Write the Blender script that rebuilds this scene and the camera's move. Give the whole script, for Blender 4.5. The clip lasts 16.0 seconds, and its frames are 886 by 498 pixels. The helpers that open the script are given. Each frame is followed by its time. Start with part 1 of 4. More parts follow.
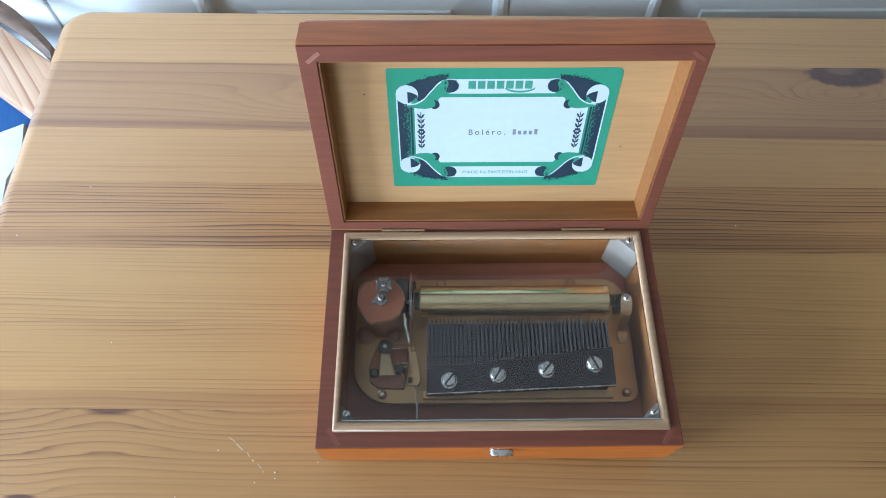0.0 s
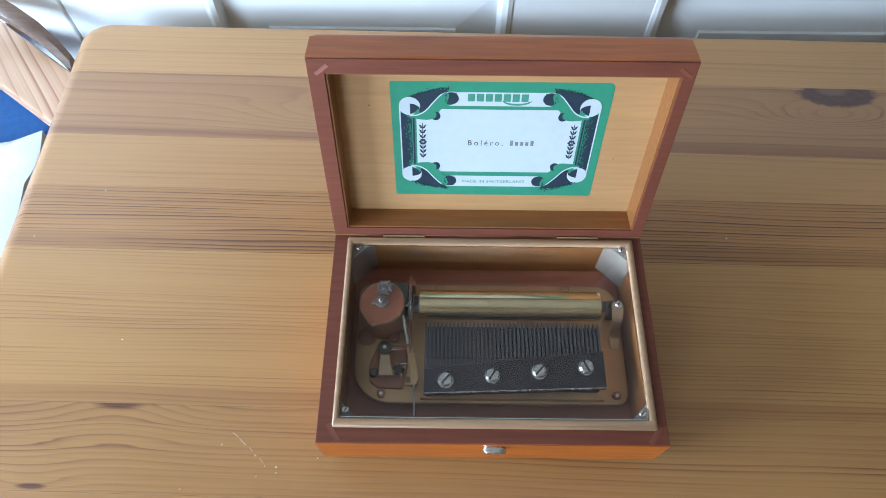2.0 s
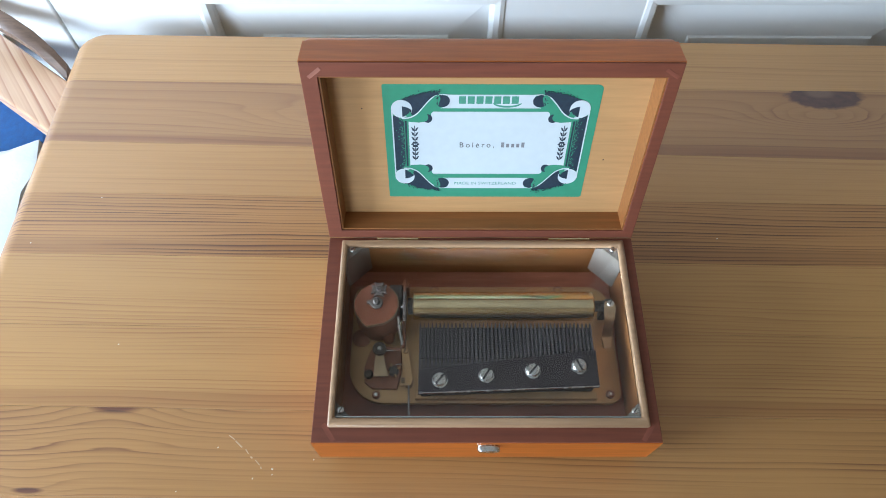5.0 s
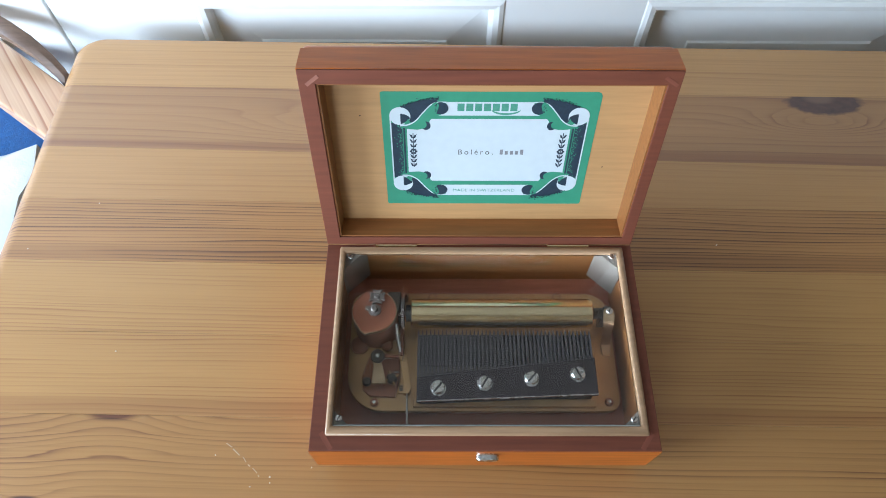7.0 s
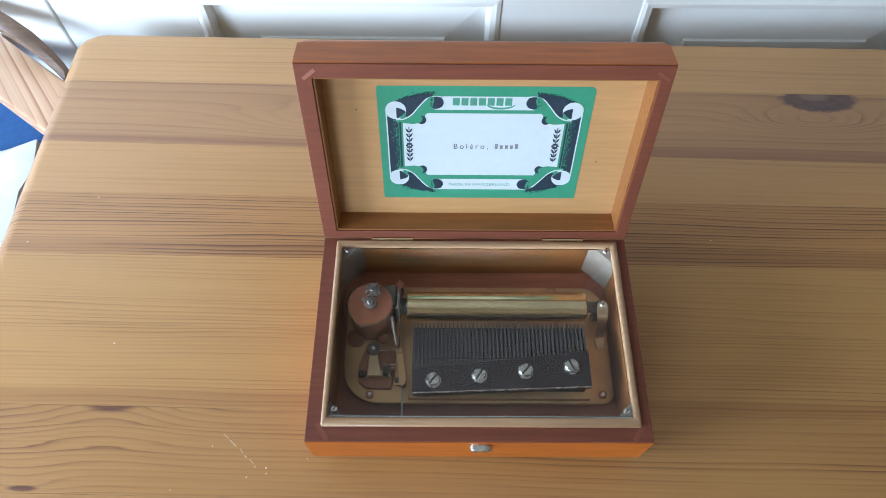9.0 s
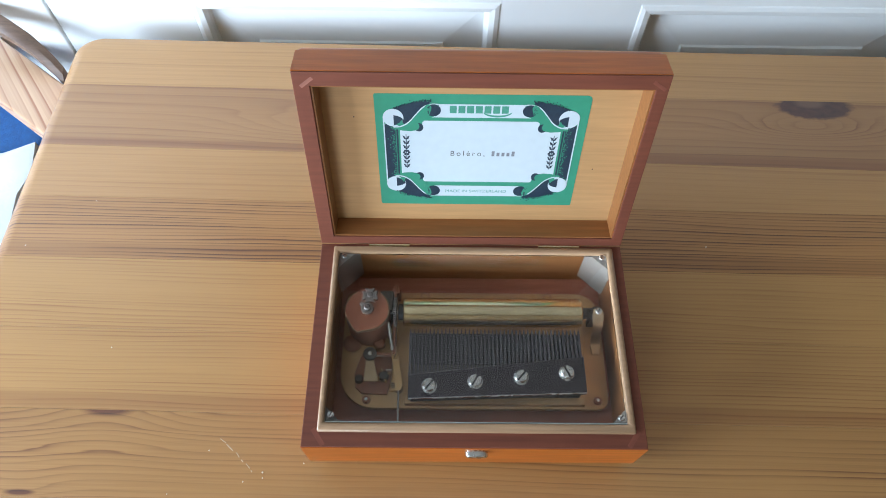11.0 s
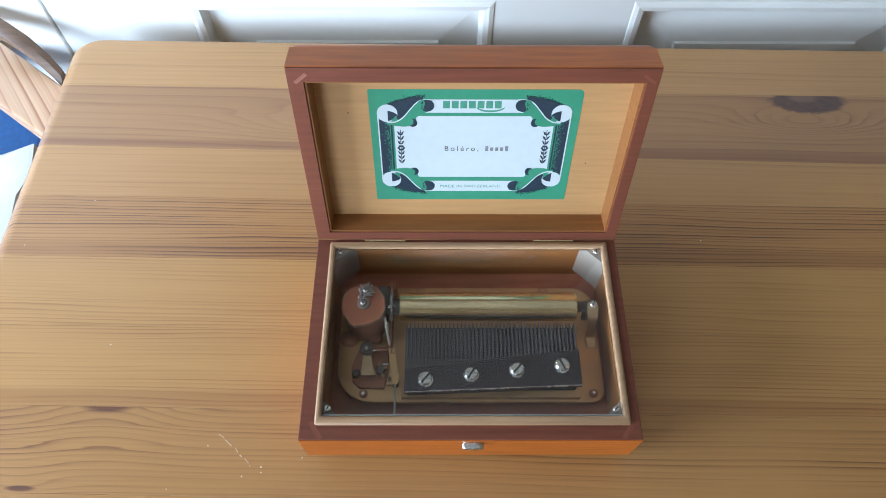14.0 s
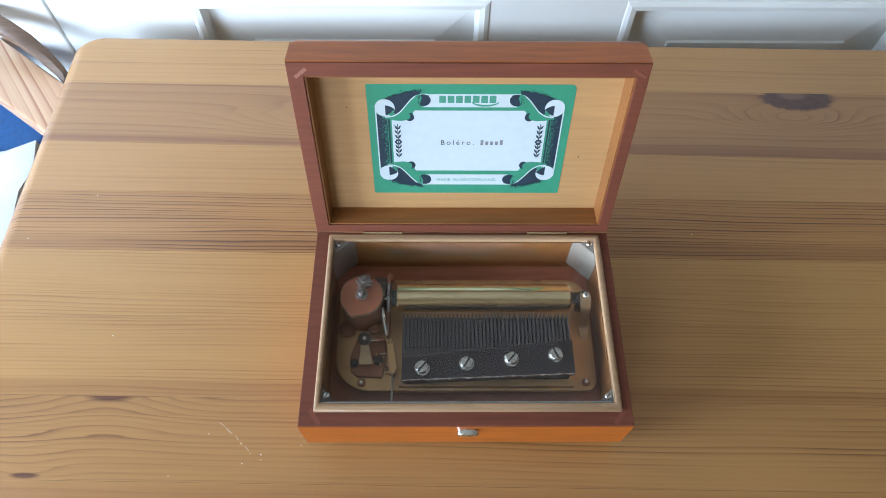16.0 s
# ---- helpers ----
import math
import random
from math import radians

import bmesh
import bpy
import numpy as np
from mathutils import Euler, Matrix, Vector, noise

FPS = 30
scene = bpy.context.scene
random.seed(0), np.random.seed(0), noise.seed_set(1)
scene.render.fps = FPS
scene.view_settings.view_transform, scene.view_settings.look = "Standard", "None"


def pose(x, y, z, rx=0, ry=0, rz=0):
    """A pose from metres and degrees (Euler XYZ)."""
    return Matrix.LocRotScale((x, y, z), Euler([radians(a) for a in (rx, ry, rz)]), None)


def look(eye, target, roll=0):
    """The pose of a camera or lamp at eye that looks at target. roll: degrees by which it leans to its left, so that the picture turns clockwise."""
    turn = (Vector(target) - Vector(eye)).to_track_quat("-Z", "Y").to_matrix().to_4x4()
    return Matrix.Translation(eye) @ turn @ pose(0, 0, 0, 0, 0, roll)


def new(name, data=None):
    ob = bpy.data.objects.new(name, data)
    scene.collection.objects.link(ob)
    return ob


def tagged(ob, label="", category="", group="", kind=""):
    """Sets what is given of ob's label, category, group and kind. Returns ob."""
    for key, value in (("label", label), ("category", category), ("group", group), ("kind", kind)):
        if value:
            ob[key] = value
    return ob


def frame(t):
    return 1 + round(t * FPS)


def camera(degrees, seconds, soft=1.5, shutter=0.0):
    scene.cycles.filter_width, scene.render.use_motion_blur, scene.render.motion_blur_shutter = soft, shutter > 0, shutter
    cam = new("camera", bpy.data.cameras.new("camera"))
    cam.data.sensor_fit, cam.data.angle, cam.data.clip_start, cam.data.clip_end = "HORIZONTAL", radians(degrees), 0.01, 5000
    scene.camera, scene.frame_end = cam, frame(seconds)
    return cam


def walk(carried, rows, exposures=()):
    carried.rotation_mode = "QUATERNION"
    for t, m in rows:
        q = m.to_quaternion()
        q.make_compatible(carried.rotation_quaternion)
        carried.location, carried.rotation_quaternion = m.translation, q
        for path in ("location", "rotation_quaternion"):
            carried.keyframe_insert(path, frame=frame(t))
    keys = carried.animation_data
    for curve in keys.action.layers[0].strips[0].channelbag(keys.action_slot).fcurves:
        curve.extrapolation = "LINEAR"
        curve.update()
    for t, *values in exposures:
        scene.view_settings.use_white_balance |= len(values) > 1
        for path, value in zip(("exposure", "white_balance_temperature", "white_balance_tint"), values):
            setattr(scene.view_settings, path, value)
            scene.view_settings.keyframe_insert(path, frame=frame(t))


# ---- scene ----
cam = camera(66.6, 16.0, soft=0.9)
PATH = [
    (0, (-0.0256, -0.0529, 0.3310), (-0.0226, 0.1269, -0.0263), 0.50),
    (0.5, (-0.0243, -0.0558, 0.3385), (-0.0226, 0.1279, -0.0168), 0.00),
    (1, (-0.0244, -0.0580, 0.3399), (-0.0245, 0.1279, -0.0143), -0.12),
    (1.5, (-0.0220, -0.0613, 0.3381), (-0.0219, 0.1254, -0.0156), 0.33),
    (2, (-0.0225, -0.0641, 0.3405), (-0.0228, 0.1247, -0.0122), 0.55),
    (2.5, (-0.0213, -0.0656, 0.3413), (-0.0211, 0.1241, -0.0109), 0.64),
    (3, (-0.0218, -0.0665, 0.3423), (-0.0218, 0.1244, -0.0092), 0.51),
    (3.5, (-0.0211, -0.0680, 0.3433), (-0.0219, 0.1241, -0.0075), 0.24),
    (4, (-0.0202, -0.0698, 0.3418), (-0.0202, 0.1231, -0.0086), 0.30),
    (6.5, (-0.0210, -0.0684, 0.3414), (-0.0193, 0.1269, -0.0077), 0.46),
    (7, (-0.0201, -0.0668, 0.3418), (-0.0184, 0.1283, -0.0074), 0.56),
    (7.5, (-0.0208, -0.0671, 0.3413), (-0.0191, 0.1286, -0.0075), 0.63),
    (8, (-0.0191, -0.0676, 0.3417), (-0.0175, 0.1279, -0.0072), 0.69),
    (8.5, (-0.0188, -0.0691, 0.3420), (-0.0172, 0.1262, -0.0071), 0.70),
    (9, (-0.0178, -0.0711, 0.3430), (-0.0162, 0.1240, -0.0062), 0.72),
    (11.5, (-0.0168, -0.0691, 0.3461), (-0.0141, 0.1262, -0.0030), 1.28),
    (12, (-0.0166, -0.0700, 0.3450), (-0.0143, 0.1260, -0.0037), 1.13),
    (12.5, (-0.0170, -0.0697, 0.3466), (-0.0138, 0.1254, -0.0026), 1.32),
    (13, (-0.0163, -0.0705, 0.3463), (-0.0139, 0.1255, -0.0024), 0.99),
    (13.5, (-0.0158, -0.0716, 0.3463), (-0.0136, 0.1246, -0.0022), 0.85),
    (14, (-0.0142, -0.0740, 0.3465), (-0.0121, 0.1224, -0.0019), 0.59),
    (14.5, (-0.0143, -0.0753, 0.3484), (-0.0116, 0.1210, -0.0002), 0.58),
    (15, (-0.0143, -0.0781, 0.3494), (-0.0119, 0.1189, 0.0013), 0.61),
    (15.5, (-0.0150, -0.0805, 0.3499), (-0.0114, 0.1164, 0.0017), 0.95),
    (16, (-0.0137, -0.0824, 0.3507), (-0.0100, 0.1152, 0.0029), 0.99),
]
walk(cam, [(t, look(eye, target, roll)) for t, eye, target, roll in PATH],
     [(0.0, 0.12, 5400, 7), (1.2, 0.02, 5400, 8), (3.2, 0.02, 5900, 10), (16.0, 0.02, 5900, 10)])

# ---- daylight ----
world = bpy.data.worlds.new("daylight")
scene.world = world
world.use_nodes = True
wn = world.node_tree.nodes
sky = wn.new("ShaderNodeTexSky")
sky.sky_type = "NISHITA"
sky.sun_disc = False
sky.sun_elevation = radians(40)
sky.sun_rotation = radians(250)
wn["Background"].inputs["Strength"].default_value = 0.10
world.node_tree.links.new(sky.outputs["Color"], wn["Background"].inputs["Color"])


def area_lamp(name, m, sx, sy, power, colour):
    d = bpy.data.lights.new(name, "AREA")
    d.shape, d.size, d.size_y, d.energy, d.color = "RECTANGLE", sx, sy, power, colour
    ob = new(name, d)
    ob.matrix_world = m
    return ob


# window opening in the wall beside the table: the sky's light
WINDOW_X, WINDOW_Y = -1.00, -1.45
SILL = (-0.62, 0.10, 0.03, 0.53)      # the opening in the wall beside the table: y from, y to, z from, z to
NEAR = (-0.98, -0.36, 0.03, 0.80)     # the opening in the wall behind the table's front: x from, x to, z from, z to
DAY = (0.80, 0.92, 1.04)
area_lamp("window_skylight", look((WINDOW_X + 0.03, (SILL[0] + SILL[1]) / 2, (SILL[2] + SILL[3]) / 2), (-0.20, 0.10, 0.10)), 0.60, 0.36, 21.0, DAY)
area_lamp("window_skylight_near", look(((NEAR[0] + NEAR[1]) / 2, WINDOW_Y + 0.04, (NEAR[2] + NEAR[3]) / 2), (-0.12, 0.30, 0.06)), 0.58, 0.70, 14.0, DAY)


# ---- material helpers ----
class Nodes:
    def __init__(self, name):
        self.mat = bpy.data.materials.new(name)
        self.mat.use_nodes = True
        self.t = self.mat.node_tree
        self.bsdf = self.t.nodes["Principled BSDF"]

    def add(self, kind, **props):
        n = self.t.nodes.new("ShaderNode" + kind)
        for k, v in props.items():
            if k == "operation":
                n.operation = v
            elif k == "data_type":
                n.data_type = v
            elif k == "blend_type":
                n.blend_type = v
        return n

    def put(self, socket, value):
        if isinstance(value, bpy.types.NodeSocket):
            self.t.links.new(value, socket)
        elif value is not None:
            socket.default_value = value

    def math(self, op, a, b=None, c=None):
        n = self.add("Math", operation=op)
        for i, v in enumerate((a, b, c)):
            self.put(n.inputs[i], v)
        return n.outputs[0]

    def coords(self, scale=(1, 1, 1), offset=(0, 0, 0), which="Object"):
        tc, mp = self.add("TexCoord"), self.add("Mapping")
        mp.inputs["Scale"].default_value = scale
        mp.inputs["Location"].default_value = offset
        self.put(mp.inputs["Vector"], tc.outputs[which])
        return mp.outputs[0]

    def noise(self, vector, scale=1.0, detail=3.0, rough=0.5):
        n = self.add("TexNoise")
        self.put(n.inputs["Vector"], vector)
        n.inputs["Scale"].default_value = scale
        n.inputs["Detail"].default_value = detail
        n.inputs["Roughness"].default_value = rough
        return n.outputs[0]

    def ramp(self, value, stops):
        n = self.add("ValToRGB")
        self.put(n.inputs[0], value)
        e = n.color_ramp.elements
        while len(e) < len(stops):
            e.new(0.5)
        for k, (p, c) in zip(e, stops):
            k.position, k.color = p, (*c, 1)
        return n.outputs[0]

    def mix(self, fac, a, b, kind="MIX"):
        n = self.add("Mix", data_type="RGBA", blend_type=kind)
        self.put(n.inputs[0], fac)
        self.put(n.inputs[6], a if isinstance(a, bpy.types.NodeSocket) else (*a, 1))
        self.put(n.inputs[7], b if isinstance(b, bpy.types.NodeSocket) else (*b, 1))
        return n.outputs[2]

    def bump(self, height, strength=0.2, distance=0.001):
        n = self.add("Bump")
        self.put(n.inputs["Height"], height)
        n.inputs["Strength"].default_value, n.inputs["Distance"].default_value = strength, distance
        self.put(self.bsdf.inputs["Normal"], n.outputs[0])

    def finish(self, colour=None, rough=None, metal=None, coat=None, spec=None):
        if colour is not None:
            self.put(self.bsdf.inputs["Base Color"], colour if isinstance(colour, bpy.types.NodeSocket) else (*colour, 1))
        self.put(self.bsdf.inputs["Roughness"], rough)
        self.put(self.bsdf.inputs["Metallic"], metal)
        self.put(self.bsdf.inputs["Coat Weight"], coat)
        self.put(self.bsdf.inputs["Specular IOR Level"], spec)
        return self.mat


def surface(name, colour, rough, metal=0.0, scale=60, vary=0.25, bump=0.15, stretch=(1, 1, 1), coat=0.0, spec=0.5, depth=0.0005):
    """A plain surface with stains at a large scale, grain at a small one and fine relief."""
    n = Nodes(name)
    big = n.noise(n.coords(stretch), scale, 4)
    small = n.noise(n.coords(stretch), scale * 11, 3)
    f = n.math("ADD", n.math("MULTIPLY", big, 0.7), n.math("MULTIPLY", small, 0.3))
    lo = tuple(c * (1 - vary) for c in colour)
    hi = tuple(min(1, c * (1 + vary)) for c in colour)
    col = n.ramp(f, [(0.30, lo), (0.70, hi)])
    n.bump(small, bump, depth)
    r = n.math("MULTIPLY_ADD", big, 0.25, rough - 0.12)
    return n.finish(col, r, metal, coat, spec)


def pine(name, light, dark, lines, contrast, seed, knots=(), rings=(), tone=0.35, bands=()):
    """Pine with growth lines along x. knots: (x, y, rise, wide, deep) bend the lines; rings: (x, y, sx, sy, turns) close them round a heart."""
    n = Nodes(name)
    tc = n.add("TexCoord")
    sep = n.add("SeparateXYZ")
    n.put(sep.inputs[0], tc.outputs["Object"])
    x, y, z = sep.outputs
    slow = n.noise(n.coords((3.0, 22, 22), (seed, seed * 2.7, 0)), 1.0, 2)
    wob = n.noise(n.coords((14, 60, 60), (seed * 1.3, seed, 0)), 1.0, 2)
    yy = n.math("MULTIPLY_ADD", slow, 0.012, y)
    yy = n.math("MULTIPLY_ADD", wob, 0.0010, yy)
    # the growth rings bend as they run down the end of the stave
    yy = n.math("MULTIPLY_ADD", z, 0.9 if seed % 2 < 1 else -0.7, yy)

    def bell(cx, cy, sx, sy):
        a = n.math("POWER", n.math("DIVIDE", n.math("SUBTRACT", x, cx), sx), 2.0)
        b = n.math("POWER", n.math("DIVIDE", n.math("SUBTRACT", y, cy), sy), 2.0)
        return n.math("POWER", 2.71828, n.math("MULTIPLY", n.math("ADD", a, b), -1.0))

    for cx, cy, rise, wide, deep in knots:
        yy = n.math("SUBTRACT", yy, n.math("MULTIPLY", bell(cx, cy, wide, deep), rise))
    uneven = n.noise(n.coords((0.8, 130, 130), (seed, seed * 5, 0)), 1.0, 2)
    yy = n.math("MULTIPLY_ADD", uneven, 0.0055, yy)
    v = n.math("MULTIPLY", yy, lines)
    for cx, cy, sx, sy, turns in rings:
        v = n.math("ADD", v, n.math("MULTIPLY", bell(cx, cy, sx, sy), turns))
    fr = n.math("FRACT", v)
    each = n.add("TexWhiteNoise")
    each.noise_dimensions = "1D"
    n.put(each.inputs["W"], n.math("FLOOR", v))
    late = n.math("POWER", fr, 3.6)
    edge = n.math("SMOOTH_MIN", late, n.math("MULTIPLY", n.math("SUBTRACT", 1.0, fr), 7.0), 0.15)
    patch = n.ramp(n.noise(n.coords((5, 45, 45), (seed * 3, seed, 1)), 1.0, 3), [(0.34, (0.12,) * 3), (0.62, (1, 1, 1))])
    fibre = n.noise(n.coords((45, 1500, 1500), (seed, 0, 0)), 1.0, 2)
    hair = n.ramp(n.noise(n.coords((9, 800, 800), (0, seed, 0)), 1.0, 3, 0.6), [(0.42, (0,) * 3), (0.66, (1, 1, 1))])
    amount = n.math("MINIMUM", n.math("MULTIPLY", n.math("MULTIPLY", edge, contrast * 1.7), n.math("MULTIPLY", patch, n.math("MULTIPLY_ADD", each.outputs["Value"], 0.75, 0.28))), 0.95)
    col = n.mix(amount, light, dark)
    broad = n.noise(n.coords((2.5, 30, 30), (seed, seed, seed)), 1.0, 3)
    col = n.mix(n.math("MULTIPLY", n.ramp(broad, [(0.35, (0,) * 3), (0.72, (1, 1, 1))]), tone), col, dark)
    col = n.mix(n.math("MULTIPLY", fibre, 0.16), col, tuple(c * 0.55 for c in light))
    col = n.mix(n.math("MULTIPLY", hair, n.math("MULTIPLY_ADD", patch, 0.16, 0.06)), col, dark)
    for cy, half, strength, lean in bands:
        wander = n.math("MULTIPLY_ADD", slow, 0.0025, n.math("SUBTRACT", n.math("MULTIPLY_ADD", x, lean, y), cy + 0.00125))
        stripe = n.ramp(n.math("DIVIDE", n.math("ABSOLUTE", wander), half), [(0.45, (1, 1, 1)), (1.0, (0, 0, 0))])
        col = n.mix(n.math("MULTIPLY", stripe, strength), col, dark)
    for cx, cy, rise, wide, deep in knots:
        core = n.ramp(bell(cx, cy + (0.0015 if rise > 0 else 0.0), wide * 0.44, abs(rise) * 0.50), [(0.35, (0,) * 3), (0.75, (1, 1, 1))])
        col = n.mix(n.math("MULTIPLY", core, 0.92), col, n.mix(edge, (0.095, 0.024, 0.008), (0.016, 0.005, 0.002)))
    for cx, cy, sx, sy, turns in rings:
        if turns > 5:
            mottle = n.noise(n.coords((160, 260, 260), (seed, 3, 0)), 1.0, 3)
            r0 = n.math("MULTIPLY_ADD", mottle, 0.35, n.math("SUBTRACT", bell(cx + 0.007, cy + 0.0175, sx * 0.62, 0.0105), 0.17))
            core = n.ramp(r0, [(0.30, (0,) * 3), (0.46, (1, 1, 1))])
            col = n.mix(core, col, n.mix(n.ramp(bell(cx + 0.004, cy + 0.0205, sx * 0.30, 0.0050), [(0.35, (0,) * 3), (0.75, (1, 1, 1))]), n.mix(mottle, (0.030, 0.012, 0.010), (0.13, 0.055, 0.035)), (0.16, 0.085, 0.052)))
    n.bump(n.math("MULTIPLY_ADD", edge, -0.5, n.math("MULTIPLY", fibre, 0.5)), 0.10, 0.0006)
    rough = n.math("MULTIPLY_ADD", n.noise(n.coords((9, 30, 30)), 1.0, 4), 0.2, 0.34)
    n.bsdf.inputs["Coat Roughness"].default_value = 0.27
    return n.finish(col, rough, 0.0, 0.60, 0.42)


PINE_L, PINE_D = (0.44, 0.26, 0.12), (0.21, 0.078, 0.022)
STAVES = [  # back edge, its lean, light, dark, lines a metre, contrast, knots, rings, tone
    (0.2875, 0.0, (0.470, 0.252, 0.085), PINE_D, 230, 0.42, (), (), 0.10),
    (0.2448, 0.0, (0.376, 0.191, 0.066), (0.185, 0.070, 0.026), 150, 0.80, (), ((0.2235, 0.2225, 0.040, 0.0105, 5.6), (-0.088, 0.2145, 0.062, 0.0130, 4.4)), 0.30),
    (0.1910, 0.0105, (0.444, 0.232, 0.075), PINE_D, 250, 0.42, (), (), 0.12),
    (0.1548, 0.0, (0.411, 0.197, 0.059), (0.085, 0.027, 0.008), 440, 2.0, (), (), 0.22),
    (0.1125, 0.0, (0.435, 0.232, 0.071), PINE_D, 400, 0.85, (), (), 0.08),
    (0.0690, 0.0, (0.435, 0.232, 0.071), PINE_D, 420, 1.05, (), (), 0.12),
    (0.0240, 0.0, (0.392, 0.199, 0.059), (0.130, 0.045, 0.014), 330, 0.95, ((-0.187, 0.0230, 0.0085, 0.036, 0.026), (-0.2195, -0.0172, -0.0034, 0.020, 0.010)), (), 0.14),
    (-0.0194, 0.0, (0.400, 0.205, 0.061), PINE_D, 280, 0.42, (), (), 0.2),
    (-0.063, 0.0, (0.444, 0.236, 0.070), PINE_D, 260, 0.45, (), (), 0.2),
    (-0.107, 0.0, (0.410, 0.202, 0.057), PINE_D, 286, 0.45, (), (), 0.2),
    (-0.151, 0.0, (0.444, 0.236, 0.070), PINE_D, 234, 0.4, (), (), 0.2),
]
STAVE_END = -0.195
# dark heartwood stripes: middle, half width, strength, lean
BANDS = {1: ((0.1945, 0.0042, 0.55, 0.0105),), 3: ((0.118, 0.006, 0.25, 0.0),), 5: ((0.0285, 0.0055, 0.40, 0.0),), 7: ((-0.026, 0.006, 0.3, 0.0),)}


def case_wood(name, colour, rough, coat, vary=0.3, spec=0.4):
    n = Nodes(name)
    g = n.noise(n.coords((10, 10, 10)), 1.0, 3)
    grain = n.noise(n.coords((26, 420, 420)), 1.0, 4, 0.6)
    f = n.math("ADD", n.math("MULTIPLY", g, 0.45), n.math("MULTIPLY", grain, 0.55))
    col = n.ramp(f, [(0.34, tuple(c * (1 - vary) for c in colour)), (0.66, tuple(c * (1 + vary) for c in colour))])
    n.bump(grain, 0.08, 0.0004)
    return n.finish(col, n.math("MULTIPLY_ADD", g, 0.15, rough), 0.0, coat, spec)


M_CASE = case_wood("lacquered_mahogany", (0.42, 0.108, 0.010), 0.36, 0.08)
M_RIM = case_wood("bare_mahogany_rim", (0.155, 0.043, 0.021), 0.54, 0.0, 0.22, 0.38)
M_KEY = case_wood("rim_key", (0.30, 0.125, 0.085), 0.55, 0.0, 0.2, 0.3)
M_KEYDARK = case_wood("worn_rim_key", (0.205, 0.066, 0.040), 0.58, 0.0, 0.2, 0.25)
M_HONEY = case_wood("honey_wood", (0.26, 0.104, 0.030), 0.35, 0.15, 0.25)
M_BIRCH = case_wood("birch_panel", (0.47, 0.262, 0.105), 0.45, 0.05, 0.14)
M_INSIDE = case_wood("stained_inside", (0.34, 0.125, 0.072), 0.6, 0.0, 0.25, 0.25)
M_MAPLE = case_wood("maple_strip", (0.36, 0.22, 0.12), 0.24, 0.5, 0.2)
M_BRASS = surface("brass_plate", (0.50, 0.31, 0.14), 0.46, 0.75, 70, 0.22, 0.1)
M_POLISHED = surface("polished_brass", (0.72, 0.59, 0.36), 0.11, 1.0, 160, 0.10, 0.03, (0.3, 1, 1))
M_STEEL = surface("bright_steel", (0.62, 0.61, 0.58), 0.26, 1.0, 300, 0.12, 0.08)
M_TOOTH = surface("tooth_steel", (0.10, 0.088, 0.094), 0.34, 0.75, 90, 0.10, 0.02, (1, 0.2, 1), depth=0.0001)
M_COMB = surface("comb_steel", (0.036, 0.027, 0.030), 0.44, 0.6, 8, 0.08, 0.0)
M_WORN = surface("worn_steel", (0.21, 0.18, 0.16), 0.46, 0.9, 500, 0.35, 0.3)
M_STRAP = surface("worn_strap", (0.46, 0.34, 0.21), 0.34, 1.0, 300, 0.2, 0.1)
M_DARKSTEEL = surface("dark_steel", (0.10, 0.085, 0.07), 0.45, 0.8, 400, 0.3, 0.2)
M_COPPER = surface("copper_barrel", (0.27, 0.095, 0.048), 0.50, 0.65, 260, 0.16, 0.15)
M_COPPERDULL = surface("dull_copper", (0.29, 0.125, 0.07), 0.5, 0.6, 260, 0.25, 0.2)
# near-black of slots and holes, also laid as shade below the comb teeth
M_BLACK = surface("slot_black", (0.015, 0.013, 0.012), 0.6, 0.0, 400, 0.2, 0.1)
M_CARD = surface("grey_card", (0.24, 0.21, 0.175), 0.55, 0.0, 500, 0.08, 0.25)
M_WHITE = surface("white_gloss_paint", (0.84, 0.87, 0.86), 0.36, 0.0, 9, 0.015, 0.02, depth=0.0003)
M_WALLWHITE = surface("white_wall_paint", (0.80, 0.81, 0.79), 0.55, 0.0, 9, 0.02, 0.05, depth=0.0006)
M_PLASTER = surface("wall_plaster", (0.62, 0.50, 0.36), 0.7, 0.0, 9, 0.06, 0.25, depth=0.003)
M_CEILING = surface("ceiling_white", (0.80, 0.77, 0.71), 0.8, 0.0, 9, 0.05, 0.2, depth=0.003)
M_FLOOR = surface("carpet_floor", (0.22, 0.20, 0.17), 0.9, 0.0, 80, 0.2, 0.5, depth=0.004)
M_GREEN = surface("green_print", (0.045, 0.26, 0.15), 0.42, 0.0, 300, 0.06, 0.05)
M_PAPER = surface("white_paper", (0.55, 0.61, 0.63), 0.45, 0.0, 260, 0.03, 0.05)
M_NAVY = surface("navy_print", (0.018, 0.035, 0.055), 0.42, 0.0, 900, 0.3, 0.05)
M_GREYINK = surface("typed_ink", (0.06, 0.056, 0.056), 0.6, 0.0, 900, 0.3, 0.05)
M_SOFTINK = surface("faint_typed_ink", (0.20, 0.20, 0.21), 0.6, 0.0, 900, 0.3, 0.05)
M_GREENINK = surface("green_ink", (0.07, 0.27, 0.18), 0.5, 0.0, 900, 0.2, 0.05)
M_CHAIRDARK = case_wood("dark_chair_wood", (0.15, 0.098, 0.07), 0.35, 0.2)
M_BLUE = surface("blue_cloth", (0.03, 0.13, 0.38), 0.85, 0.0, 300, 0.2, 0.6, depth=0.002)
